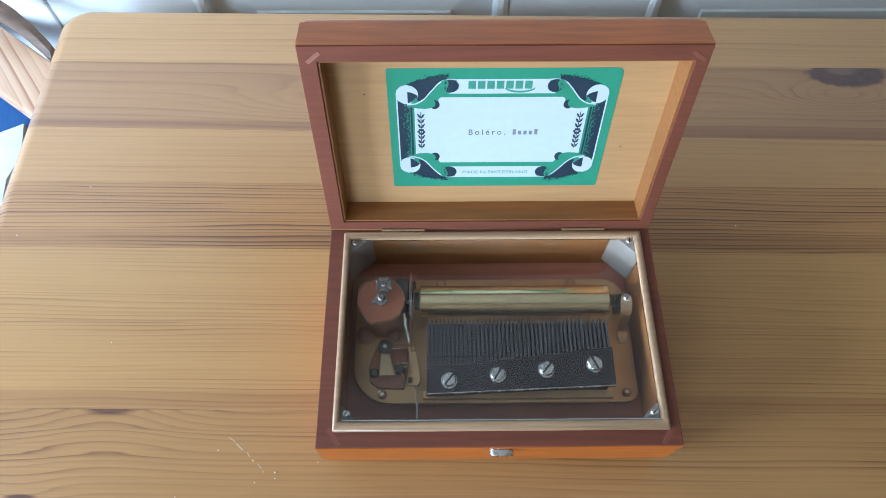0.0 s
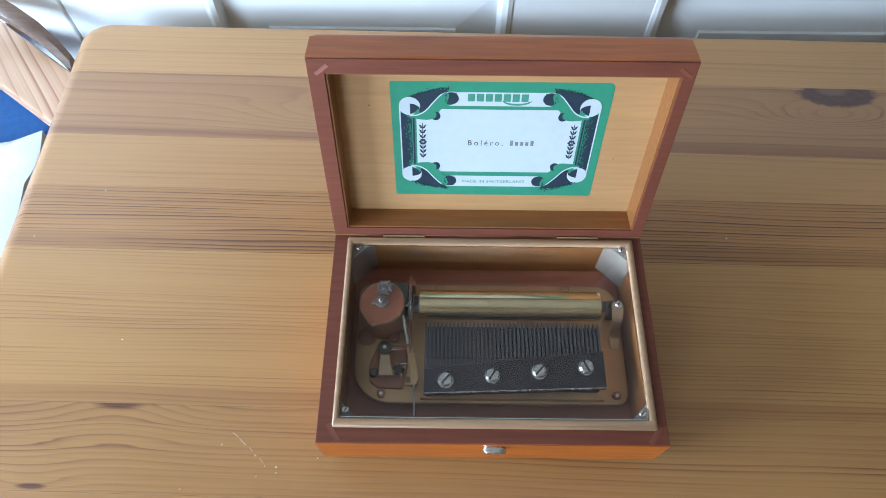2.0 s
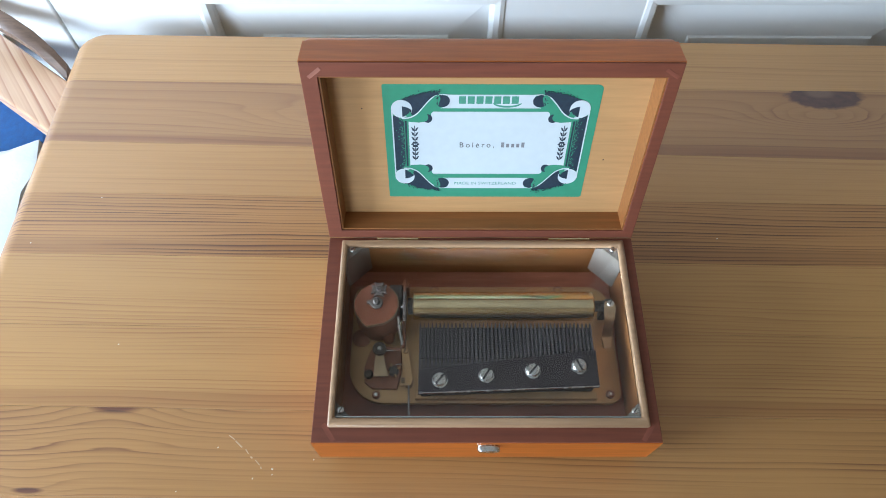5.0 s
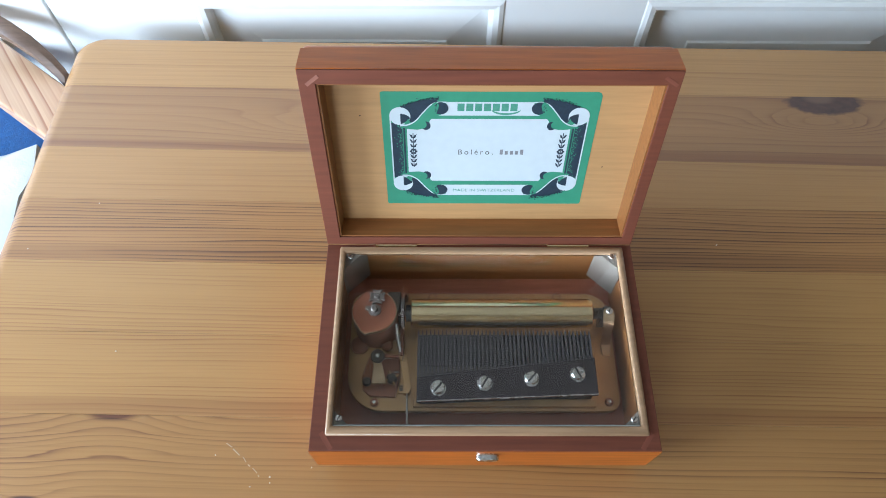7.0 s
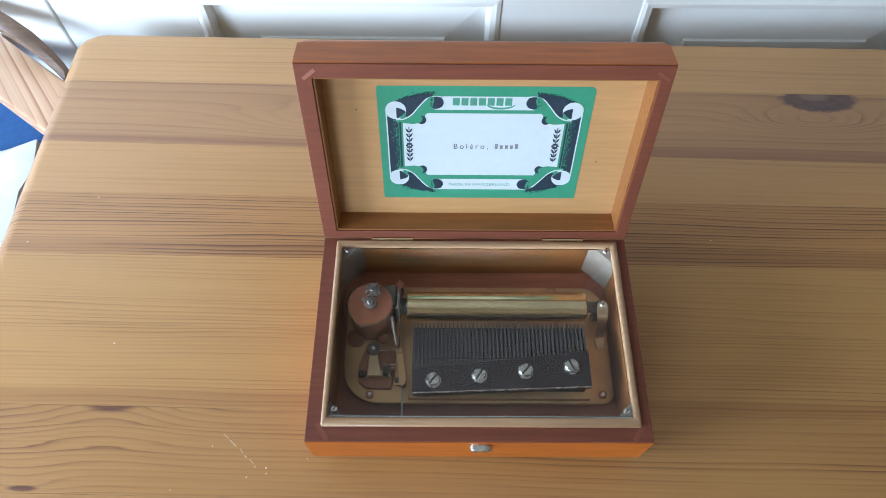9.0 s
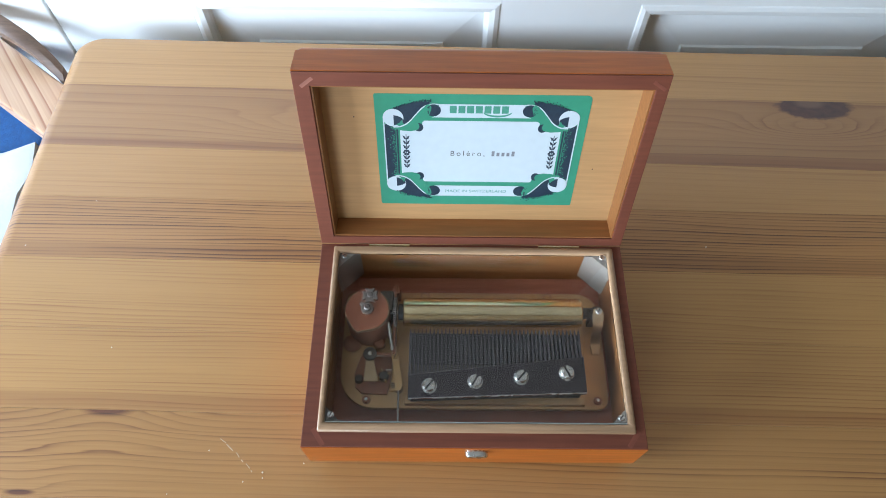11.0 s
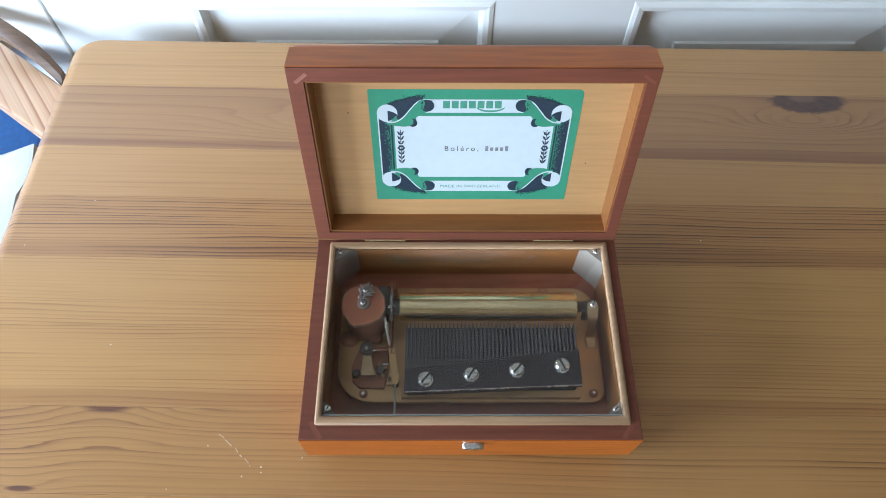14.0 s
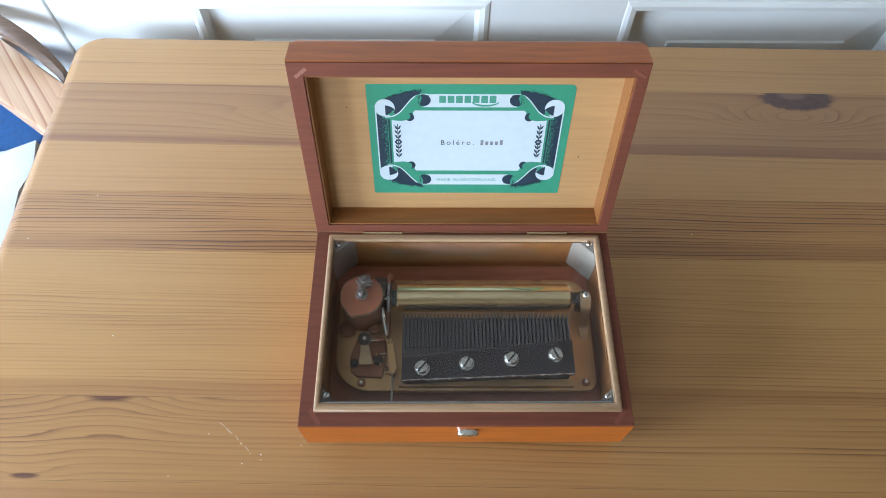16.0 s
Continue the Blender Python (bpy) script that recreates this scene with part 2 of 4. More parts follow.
M_CLOTH = surface("white_cloth", (0.70, 0.74, 0.76), 0.7, 0.0, 30, 0.06, 0.3, depth=0.0006)
M_SCRATCH = surface("scratched_varnish", (0.46, 0.32, 0.175), 0.6, 0.0, 900, 0.2, 0.2)
M_CRUMB = surface("pale_crumb", (0.62, 0.54, 0.40), 0.7, 0.0, 900, 0.1, 0.2)


def clear_glass():
    n = Nodes("clear_acrylic")
    n.finish((0.96, 0.97, 0.96), 0.02)
    n.bsdf.inputs["Transmission Weight"].default_value = 1.0
    n.bsdf.inputs["IOR"].default_value = 1.45
    return n.mat


M_GLASS = clear_glass()
M_GLAZEEDGE = surface("polished_sheet_edge", (0.55, 0.58, 0.56), 0.2, 0.0, 300, 0.1, 0.02)


# ---- mesh helpers ----
def part(name, bm, material, parent=None, label=""):
    bmesh.ops.recalc_face_normals(bm, faces=bm.faces)
    me = bpy.data.meshes.new(name)
    bm.to_mesh(me)
    bm.free()
    me.materials.append(material)
    ob = new(name, me)
    if parent is not None:
        ob.parent = parent
    return tagged(ob, label)


def smooth(ob, angle=40):
    me = ob.data
    me.polygons.foreach_set("use_smooth", [True] * len(me.polygons))
    me.set_sharp_from_angle(angle=radians(angle))
    return ob


def thing(name, label, category, x=0, y=0, z=0, group=""):
    return_ob = new(name)
    return_ob.matrix_basis = pose(x, y, z)
    return tagged(return_ob, label, category, group)


def add_box(bm, x0, x1, y0, y1, z0, z1, bevel=0.0, segments=2):
    r = bmesh.ops.create_cube(bm, size=1, matrix=Matrix.LocRotScale(((x0 + x1) / 2, (y0 + y1) / 2, (z0 + z1) / 2), None, (x1 - x0, y1 - y0, z1 - z0)))
    if bevel:
        edges = list({e for v in r["verts"] for e in v.link_edges})
        bmesh.ops.bevel(bm, geom=edges, offset=bevel, segments=segments, profile=0.5, affect="EDGES")
    return bm


def box(x0, x1, y0, y1, z0, z1, bevel=0.0, segments=2):
    return add_box(bmesh.new(), x0, x1, y0, y1, z0, z1, bevel, segments)


def add_prism(bm, outline, z0, z1, m=None, bevel=0.0):
    """A slab with that outline between two heights."""
    low = [bm.verts.new((x, y, z0)) for x, y in outline]
    top = [bm.verts.new((x, y, z1)) for x, y in outline]
    k = len(outline)
    faces = [bm.faces.new(low[::-1]), bm.faces.new(top)]
    faces += [bm.faces.new((low[i], low[(i + 1) % k], top[(i + 1) % k], top[i])) for i in range(k)]
    if bevel:
        bmesh.ops.recalc_face_normals(bm, faces=faces)
        bmesh.ops.bevel(bm, geom=list(faces[1].edges), offset=bevel, segments=2, profile=0.5, affect="EDGES")
    if m is not None:
        bmesh.ops.transform(bm, matrix=m, verts=bm.verts)
    return bm


def prism(outline, z0, z1, m=None, bevel=0.0):
    return add_prism(bmesh.new(), outline, z0, z1, m, bevel)


def add_rod(bm, a, b, r, segments=16, r2=None):
    a, b = Vector(a), Vector(b)
    m = Matrix.Translation((a + b) / 2) @ (b - a).to_track_quat("Z", "Y").to_matrix().to_4x4()
    bmesh.ops.create_cone(bm, cap_ends=True, segments=segments, radius1=r, radius2=r if r2 is None else r2, depth=(b - a).length, matrix=m)
    return bm


def rod(a, b, r, segments=16, r2=None):
    return add_rod(bmesh.new(), a, b, r, segments, r2)


def lathe(profile, m=None, segments=32):
    """Turns (radius, height) round z."""
    bm = bmesh.new()
    rings = [[bm.verts.new((r * math.cos(2 * math.pi * k / segments), r * math.sin(2 * math.pi * k / segments), h)) for k in range(segments)] for r, h in profile]
    for a, b in zip(rings, rings[1:]):
        for k in range(segments):
            bm.faces.new((a[k], a[(k + 1) % segments], b[(k + 1) % segments], b[k]))
    bm.faces.new(rings[0][::-1])
    bm.faces.new(rings[-1])
    if m is not None:
        bmesh.ops.transform(bm, matrix=m, verts=bm.verts)
    return bm


def add_tube(bm, points, r, segments=8):
    pts = [Vector(p) for p in points]
    rings = []
    for i, p in enumerate(pts):
        d = (pts[min(i + 1, len(pts) - 1)] - pts[max(i - 1, 0)]).normalized()
        side = d.cross(Vector((0.3, 0.2, 0.93))).normalized()
        up = side.cross(d)
        rings.append([bm.verts.new(p + r * (math.cos(2 * math.pi * k / segments) * side + math.sin(2 * math.pi * k / segments) * up)) for k in range(segments)])
    for a, b in zip(rings, rings[1:]):
        for k in range(segments):
            bm.faces.new((a[k], a[(k + 1) % segments], b[(k + 1) % segments], b[k]))
    bm.faces.new(rings[0][::-1])
    bm.faces.new(rings[-1])
    return bm


def tube(points, r, segments=8):
    return add_tube(bmesh.new(), points, r, segments)


def rounded(x0, x1, y0, y1, radii, steps=6):
    """An outline with round corners: radii at lower left, lower right, upper right, upper left."""
    out = []
    for (cx, cy, a0), r in zip(((x0, y0, 180), (x1, y0, 270), (x1, y1, 0), (x0, y1, 90)), radii):
        sx, sy = (1 if cx == x0 else -1), (1 if cy == y0 else -1)
        for k in range(steps + 1):
            a = radians(a0 + 90 * k / steps)
            out.append((cx + sx * r + r * math.cos(a), cy + sy * r + r * math.sin(a)))
    return out


def circle(cx, cy, rx, ry=None, steps=24, a0=0, a1=360):
    ry = rx if ry is None else ry
    return [(cx + rx * math.cos(radians(a0 + (a1 - a0) * k / steps)), cy + ry * math.sin(radians(a0 + (a1 - a0) * k / steps))) for k in range(steps)]


def ring_frame(outer, inner, z0, z1, bevel=0.0):
    """A rectangular frame: outer and inner are (x0, x1, y0, y1)."""
    bm = bmesh.new()
    corners = lambda r: [(r[0], r[2]), (r[1], r[2]), (r[1], r[3]), (r[0], r[3])]
    levels = [[[bm.verts.new((x, y, z)) for x, y in corners(r)] for z in (z0, z1)] for r in (outer, inner)]
    (ol, ot), (il, it) = levels
    for k in range(4):
        j = (k + 1) % 4
        for quad in ((ol[k], ol[j], ot[j], ot[k]), (il[j], il[k], it[k], it[j]), (ot[k], ot[j], it[j], it[k]), (ol[j], ol[k], il[k], il[j])):
            bm.faces.new(quad)
    bmesh.ops.recalc_face_normals(bm, faces=bm.faces)
    if bevel:
        edges = [e for e in bm.edges if len(e.link_faces) == 2 and e.calc_face_angle() > 0.5]
        bmesh.ops.bevel(bm, geom=edges, offset=bevel, segments=2, profile=0.5, affect="EDGES")
    return bm


# ---- room ----
def build_room():
    z0, z1 = -0.75, 1.75
    wall = part("wall_back", box(WINDOW_X - 0.12, -0.3520, 0.405, 1.42, z0, z1), M_WALLWHITE)
    tagged(wall, "white painted wall beside the cupboard", "wall", kind="structure")
    far = part("wall_back_2", box(-0.3520, 2.2, 1.30, 1.42, z0, z1), M_PLASTER)
    tagged(far, "plain pale plaster wall behind the cupboard", "wall", kind="structure")
    right = part("wall_right", box(2.2, 2.32, WINDOW_Y - 0.12, 1.42, z0, z1), M_PLASTER)
    tagged(right, "plain pale plaster wall of the room", "wall", kind="structure")
    bm = bmesh.new()
    y0, y1 = WINDOW_Y - 0.12, WINDOW_Y
    add_box(bm, WINDOW_X - 0.12, NEAR[0], y0, y1, z0, z1)
    add_box(bm, NEAR[1], 2.2, y0, y1, z0, z1)
    add_box(bm, NEAR[0], NEAR[1], y0, y1, z0, NEAR[2])
    add_box(bm, NEAR[0], NEAR[1], y0, y1, NEAR[3], z1)
    near = part("wall_near", bm, M_PLASTER)
    tagged(near, "plain pale plaster wall of the room", "wall", kind="structure")
    floor = part("floor", box(WINDOW_X - 0.12, 2.32, WINDOW_Y - 0.12, 1.42, -0.85, z0), M_FLOOR)
    tagged(floor, "dull beige carpeted floor", "floor", kind="structure")
    ceiling = part("ceiling", box(WINDOW_X - 0.12, 2.32, WINDOW_Y - 0.12, 1.42, z1, 1.85), M_CEILING)
    tagged(ceiling, "plain white plaster ceiling", "ceiling", kind="structure")
    # window wall with its opening
    bm = bmesh.new()
    x0, x1 = WINDOW_X - 0.12, WINDOW_X
    y0, y1, low, high = SILL
    add_box(bm, x0, x1, WINDOW_Y, y0, z0, z1)
    add_box(bm, x0, x1, y1, 0.405, z0, z1)
    add_box(bm, x0, x1, y0, y1, z0, low)
    add_box(bm, x0, x1, y0, y1, high, z1)
    tagged(part("wall_window", bm, M_WALLWHITE), "white painted wall with a window opening", "wall", kind="structure")
    win = new("window_1")
    win.matrix_basis = pose(WINDOW_X - 0.08, 0, 0)
    tagged(win, "white painted casement window beside the table", "window", kind="structure")
    mid = (y0 + y1) / 2
    for a, b in ((y0, mid), (mid, y1)):
        bm = bmesh.new()
        add_box(bm, -0.02, 0.02, a, a + 0.04, low, high)
        add_box(bm, -0.02, 0.02, b - 0.04, b, low, high)
        add_box(bm, -0.02, 0.02, a + 0.04, b - 0.04, low, low + 0.04)
        add_box(bm, -0.02, 0.02, a + 0.04, b - 0.04, high - 0.04, high)
        part("window_frame", bm, M_WHITE, win)
    second = new("window_2")
    second.matrix_basis = pose(0, WINDOW_Y - 0.08, 0)
    tagged(second, "white painted window at the front of the room", "window", kind="structure")
    xa, xb, low, high = NEAR
    bm = bmesh.new()
    add_box(bm, xa, xa + 0.04, -0.02, 0.02, low, high)
    add_box(bm, xb - 0.04, xb, -0.02, 0.02, low, high)
    add_box(bm, xa + 0.04, xb - 0.04, -0.02, 0.02, low, low + 0.04)
    add_box(bm, xa + 0.04, xb - 0.04, -0.02, 0.02, high - 0.04, high)
    part("window_frame", bm, M_WHITE, second)


build_room()


# ---- white panelled cupboard behind the table ----
CUP_Y = 0.318


def build_cupboard():
    cup = thing("cupboard", "white gloss painted cupboard with fielded panel doors behind the table", "cupboard", 0.2, CUP_Y, -0.75)
    x0, x1, z0, z1 = -0.299 - 0.2, 1.2, 0.0, 0.98
    part("carcass", box(x0 - 0.0515, x1, 0.022, 0.55, z0, z1, 0.002), M_WHITE, cup)
    part("side_post", box(x0 - 0.0515, x0 - 0.0016, -0.001, 0.0215, z0, z1, 0.0015), M_WHITE, cup)
    top = 0.763      # upper edge of the lower panels, above the floor
    spans = [(-0.197, 0.026), (0.126, 0.349), (0.449, 0.672)]
    part("worktop", box(x0 - 0.0515, x1, -0.012, 0.55, z1 + 0.0005, z1 + 0.022, 0.003), M_WHITE, cup)
    edges = [x0] + [v - 0.2 for s in spans for v in s] + [x1]
    for a, b in zip(edges[::2], edges[1::2]):
        part("stile", box(a, b, 0.0, 0.0215, 0.05, z1 - 0.02), M_WHITE, cup)
    for a, b in spans:
        a, b = a - 0.2, b - 0.2
        part("rail", box(a, b, 0.0, 0.0215, 0.05, 0.13), M_WHITE, cup)
        part("rail", box(a, b, 0.0, 0.0215, top, z1 - 0.02), M_WHITE, cup)
    for a, b in spans:
        a, b = a - 0.2, b - 0.2
        for low, high in ((0.13, top),):
            # bead round the opening, then the bevel down to the raised field
            bm = bmesh.new()
            steps = [(0.0, 0.0004), (0.001, -0.0008), (0.004, -0.0016), (0.008, -0.0008), (0.010, 0.003), (0.011, 0.008), (0.041, 0.004), (0.042, 0.0022), (0.046, 0.002)]
            loops = []
            for inset, dep in steps:
                loops.append([bm.verts.new((x, dep, z)) for x, z in ((a + inset, low + inset), (b - inset, low + inset), (b - inset, high - inset), (a + inset, high - inset))])
            for p, q in zip(loops, loops[1:]):
                for k in range(4):
                    bm.faces.new((p[k], p[(k + 1) % 4], q[(k + 1) % 4], q[k]))
            bm.faces.new(loops[-1])
            part("panel", bm, M_WHITE, cup)


build_cupboard()


# ---- pine table ----
TABLE_TURN = -0.95


def build_table():
    table = thing("table", "light pine table with a top of glued narrow staves", "table")
    table.matrix_basis = pose(0, 0, 0, 0, 0, TABLE_TURN)
    xl, xr, th = -0.2812, 0.75, 0.026
    ends = [s[:2] for s in STAVES] + [(STAVE_END, 0.0)]
    for k, (back, back_lean, light, dark, lines, contrast, knots, rings, tone) in enumerate(STAVES):
        front, front_lean = ends[k + 1]
        bm = bmesh.new()
        # rounded left end; the back stave has a rounded back corner too
        prof = [(xr, 0.0)] + [(xl + 0.0115 - 0.0115 * math.sin(radians(a)), -0.0115 + 0.0115 * math.cos(radians(a))) for a in range(0, 91, 10)] + [(xl, -th), (xr, -th)]
        g = 0.00006
        R = 0.0125
        cuts = [front + g] + ([back - R + R * math.sin(radians(a)) for a in range(0, 86, 12)] + [back - 0.00002] if k == 0 else [back - g])
        rows = []
        for y in cuts:
            inset = R - math.sqrt(max(0.0, R * R - max(0.0, y - (back - R)) ** 2)) if k == 0 else 0.0
            lean = front_lean if y == cuts[0] else back_lean
            rows.append([bm.verts.new((min(x + inset, xr) if x < 0 else x, y - lean * x, z)) for x, z in prof])
        n = len(prof)
        bm.faces.new(rows[0])
        bm.faces.new(rows[-1][::-1])
        for near, far in zip(rows, rows[1:]):
            for i in range(n):
                bm.faces.new((near[i], far[i], far[(i + 1) % n], near[(i + 1) % n]))
        smooth(part("plank", bm, pine("pine_stave", light, dark, lines, contrast, 1.7 + 3.1 * k, knots, rings, tone, BANDS.get(k, ())), table), 30)
    legs = pine("pine_legs", PINE_L, PINE_D, 200, 0.4, 9.0)
    for x in (xl + 0.03, xr - 0.09):
        for y in (STAVE_END + 0.02, 0.22):
            part("leg", box(x, x + 0.05, y, y + 0.05, -0.75, -th - 0.001, 0.004), legs, table)
    for y in (STAVE_END + 0.035, 0.235):
        part("apron", box(xl + 0.08, xr - 0.09, y, y + 0.02, -0.12, -th - 0.001, 0.002), legs, table)


build_table()


def build_crumbs():
    rng = random.Random(3)
    spots = [(-0.1029, -0.0035, 0.0006), (-0.1026, -0.0062, 0.0005), (-0.1931, 0.0612, 0.0006), (-0.2585, 0.1236, 0.0006), (0.141, 0.127, 0.0006), (-0.131, 0.007, 0.0005), (-0.083, 0.001, 0.0005), (-0.112, -0.008, 0.0005), (-0.225, 0.155, 0.0005), (0.083, 0.0045, 0.0004), (-0.148, -0.014, 0.0004)]
    for x, y, r in spots:
        bm = bmesh.new()
        bmesh.ops.create_icosphere(bm, subdivisions=1, radius=r * 0.75, matrix=pose(0, 0, r * 0.45) @ Matrix.Diagonal((1.0, 1.0, 0.6, 1)))
        for v in bm.verts:
            v.co += Vector((rng.uniform(-1, 1), rng.uniform(-1, 1), 0)) * r * 0.3
        c = part("crumb", bm, M_CRUMB)
        c.matrix_basis = pose(x, y, 0, 0, 0, rng.uniform(0, 90))
        tagged(c, "tiny pale crumb lying on the pine table", "crumb", "crumbs on the table")
    bm = bmesh.new()
    marks = (((-0.1262, 0.0132), (-0.1236, 0.0108)), ((-0.1228, 0.0101), (-0.1192, 0.0070)), ((-0.1176, 0.0058), (-0.1152, 0.0037)), ((-0.1141, 0.0028), (-0.1136, 0.0016)), ((-0.1118, 0.0008), (-0.1094, -0.0016)), ((-0.1090, -0.0027), (-0.1080, -0.0034)))
    for k, (a, b) in enumerate(marks):
        side = 0.0003 * (k % 3 - 1)
        add_rod(bm, (a[0] + side, a[1] + side, -0.00032), (b[0] - side, b[1], -0.00032), 0.00042 + 0.00006 * (k % 2), 8)
    tagged(part("scratch", bm, M_SCRATCH), "thin pale scratch in the varnish of the pine table", "scratch")


build_crumbs()

# ---- music box case ----
HINGE_Y, HINGE_Z, LID_TURN = 0.1042, 0.0405, 77.9
W = 0.078
music_box = thing("music_box", "open mahogany music box with glazed movement on the pine table", "music box")


def slot_screw(name, x, y, z, r, h, turn, parent, mat=None, label=""):
    s = smooth(part(name, lathe([(r * 0.9, -h), (r, -h), (r, -h * 0.35), (r * 0.82, 0.0)], pose(x, y, z), 24), mat or M_STEEL, parent, label), 30)
    part("slot", box(-r * 0.86, r * 0.86, -r * 0.13, r * 0.13, -0.0002, 0.00012), M_BLACK, s).matrix_basis = pose(x, y, z, 0, 0, turn)
    return s


def build_case():
    d = 0.1045
    part("case_floor", box(-0.0699, 0.0721, 0.0081, 0.1016, 0.0045, 0.006), M_INSIDE, music_box)
    wall = bmesh.new()
    R = 0.0120
    rects = [((-W + k, W - k, k, d), z) for k, z in [(R * (1 - math.sin(radians(a))), R * (1 - math.cos(radians(a)))) for a in range(0, 91, 10)] + [(0.0, 0.0388)]]
    rects += [((-0.0708, 0.0730, 0.0070, 0.1025), 0.0388), ((-0.0708, 0.0730, 0.0070, 0.1025), 0.0040)]
    loops = [[wall.verts.new((x, y, z)) for x, y in ((r[0], r[2]), (r[1], r[2]), (r[1], r[3]), (r[0], r[3]))] for r, z in rects]
    for a, b in zip(loops, loops[1:]):
        for k in range(4):
            wall.faces.new((a[k], a[(k + 1) % 4], b[(k + 1) % 4], b[k]))
    wall.faces.new(loops[0][::-1])
    wall.faces.new(loops[-1])
    smooth(part("case_wall", wall, M_CASE, music_box, "orange-brown lacquered mahogany sides"), 35)
    rim = ring_frame((-W + 0.0002, W - 0.0002, 0.0002, d - 0.0002), (-0.0708, 0.0730, 0.0070, 0.1025), 0.0388, 0.0400, 0.0003)
    part("rim", rim, M_RIM, music_box, "dull reddish brown bare rim")
    # inside lining seen behind the movement
    part("lining", ring_frame((-0.0707, 0.0729, 0.0071, 0.1024), (-0.0700, 0.0722, 0.0080, 0.1017), 0.006, 0.0375), M_HONEY, music_box, "honey brown inside walls")
    strip = ring_frame((-0.0712, 0.0733, 0.0067, 0.1027), (-0.0683, 0.0702, 0.0110, 0.0992), 0.0366, 0.0414, 0.0011)
    smooth(part("strip_frame", strip, M_MAPLE, music_box, "pale wooden bead round the glazing"), 50)
    part("glazing", box(-0.0676, 0.0695, 0.0118, 0.0985, 0.0388, 0.0402), M_GLASS, music_box, "clear acrylic cover sheet").visible_shadow = False
    part("glazing_edge", box(-0.0676, 0.0695, 0.0113, 0.0117, 0.0390, 0.0401), M_GLAZEEDGE, music_box, "pale polished edge of the cover sheet")
    for sx, sy, cx, cy in ((1, 1, -0.0698, 0.0085), (-1, 1, 0.0718, 0.0085), (-1, -1, 0.0718, 0.1012), (1, -1, -0.0698, 0.1012)):
        k = 0.0118
        part("corner_block", prism([(cx, cy), (cx + sx * k, cy), (cx, cy + sy * k)][:: sx * sy], 0.012 if sy < 0 else 0.02, 0.0385), M_CARD, music_box, "grey card corner block")
    for (x, y), turn in zip(((-0.0655, 0.0146), (0.0672, 0.0141), (0.0673, 0.0972), (-0.0655, 0.0972)), (60, 50, 80, 40)):
        slot_screw("cover_screw", x, y, 0.0411, 0.0015, 0.0012, turn, music_box)
    for x in (-0.0705, 0.0720):
        part("corner_key", box(-0.0045, 0.0045, -0.0011, 0.0011, 0.03980, 0.04006, 0.0), M_KEYDARK, music_box).matrix_basis = pose(x, 0.0045, 0, 0, 0, -55 if x < 0 else 55)
    # lock button at the front
    smooth(part("button_plate", lathe([(0.0048, 0.0), (0.0048, 0.0004), (0.0044, 0.0007)], pose(0.0011, 0.0002, 0.0335, 90, 0, 0) @ Matrix.Diagonal((1.05, 0.62, 1, 1)), 28), M_STEEL, music_box, "nickel catch plate"), 30)
    smooth(part("button", lathe([(0.0036, 0.0), (0.0036, 0.0018), (0.0031, 0.0025)], pose(0.0011, -0.0004, 0.0345, 90, 0, 0) @ Matrix.Diagonal((1.42, 0.56, 1, 1)), 28), M_STEEL, music_box, "nickel catch button"), 30)
    for x in (-0.0426, 0.0453):
        smooth(part("hinge", rod((x - 0.0105, HINGE_Y - 0.0007, HINGE_Z + 0.0002), (x + 0.0105, HINGE_Y - 0.0007, HINGE_Z + 0.0002), 0.0008, 12), M_POLISHED, music_box, "thin brass hinge"), 30)


build_case()

lid = None


def build_lid():
    global lid
    depth, length, inner = 0.0200, 0.1042, 0.0127
    outer = ring_frame((-W, W, 0.0, length), (-0.0708, 0.0724, 0.0052, 0.0972), -depth + 0.0044, -0.0010)
    lid = part("lid", outer, M_CASE, music_box, "open lid of orange-brown lacquered mahogany")
    lid.matrix_basis = pose(0, HINGE_Y, HINGE_Z, LID_TURN)
    top = prism(rounded(-W, W, 0.0, length, (0.0025,) * 4, 4), -depth - 0.0010, -depth + 0.0044)
    es = [e for e in top.edges if all(v.co.z < -depth for v in e.verts)]
    bmesh.ops.bevel(top, geom=es, offset=0.0050, segments=6, profile=0.5, affect="EDGES")
    smooth(part("lid_top", top, M_CASE, lid), 35)
    part("lid_rim", ring_frame((-W + 0.0002, W - 0.0002, 0.0002, length - 0.0002), (-0.0708, 0.0724, 0.0052, 0.0972), -0.0010, 0.0, 0.0003), M_RIM, lid, "dull reddish brown bare rim")
    part("lid_lining", ring_frame((-0.0707, 0.0723, 0.0053, 0.0971), (-0.0700, 0.0716, 0.0060, 0.0964), -inner, -0.0008), M_HONEY, lid, "honey brown inside walls")
    part("lid_panel", box(-0.0707, 0.0723, 0.0053, 0.0971, -depth + 0.0045, -inner), M_BIRCH, lid, "pale birch inside panel")
    for x, a in ((-0.0720, 40), (0.0735, -35)):
        part("corner_key", box(-0.0034, 0.0034, -0.0008, 0.0008, -0.0004, 0.00015), M_KEY if x < 0 else M_KEYDARK, lid).matrix_basis = pose(x, 0.0991, 0, 0, 0, a)


build_lid()


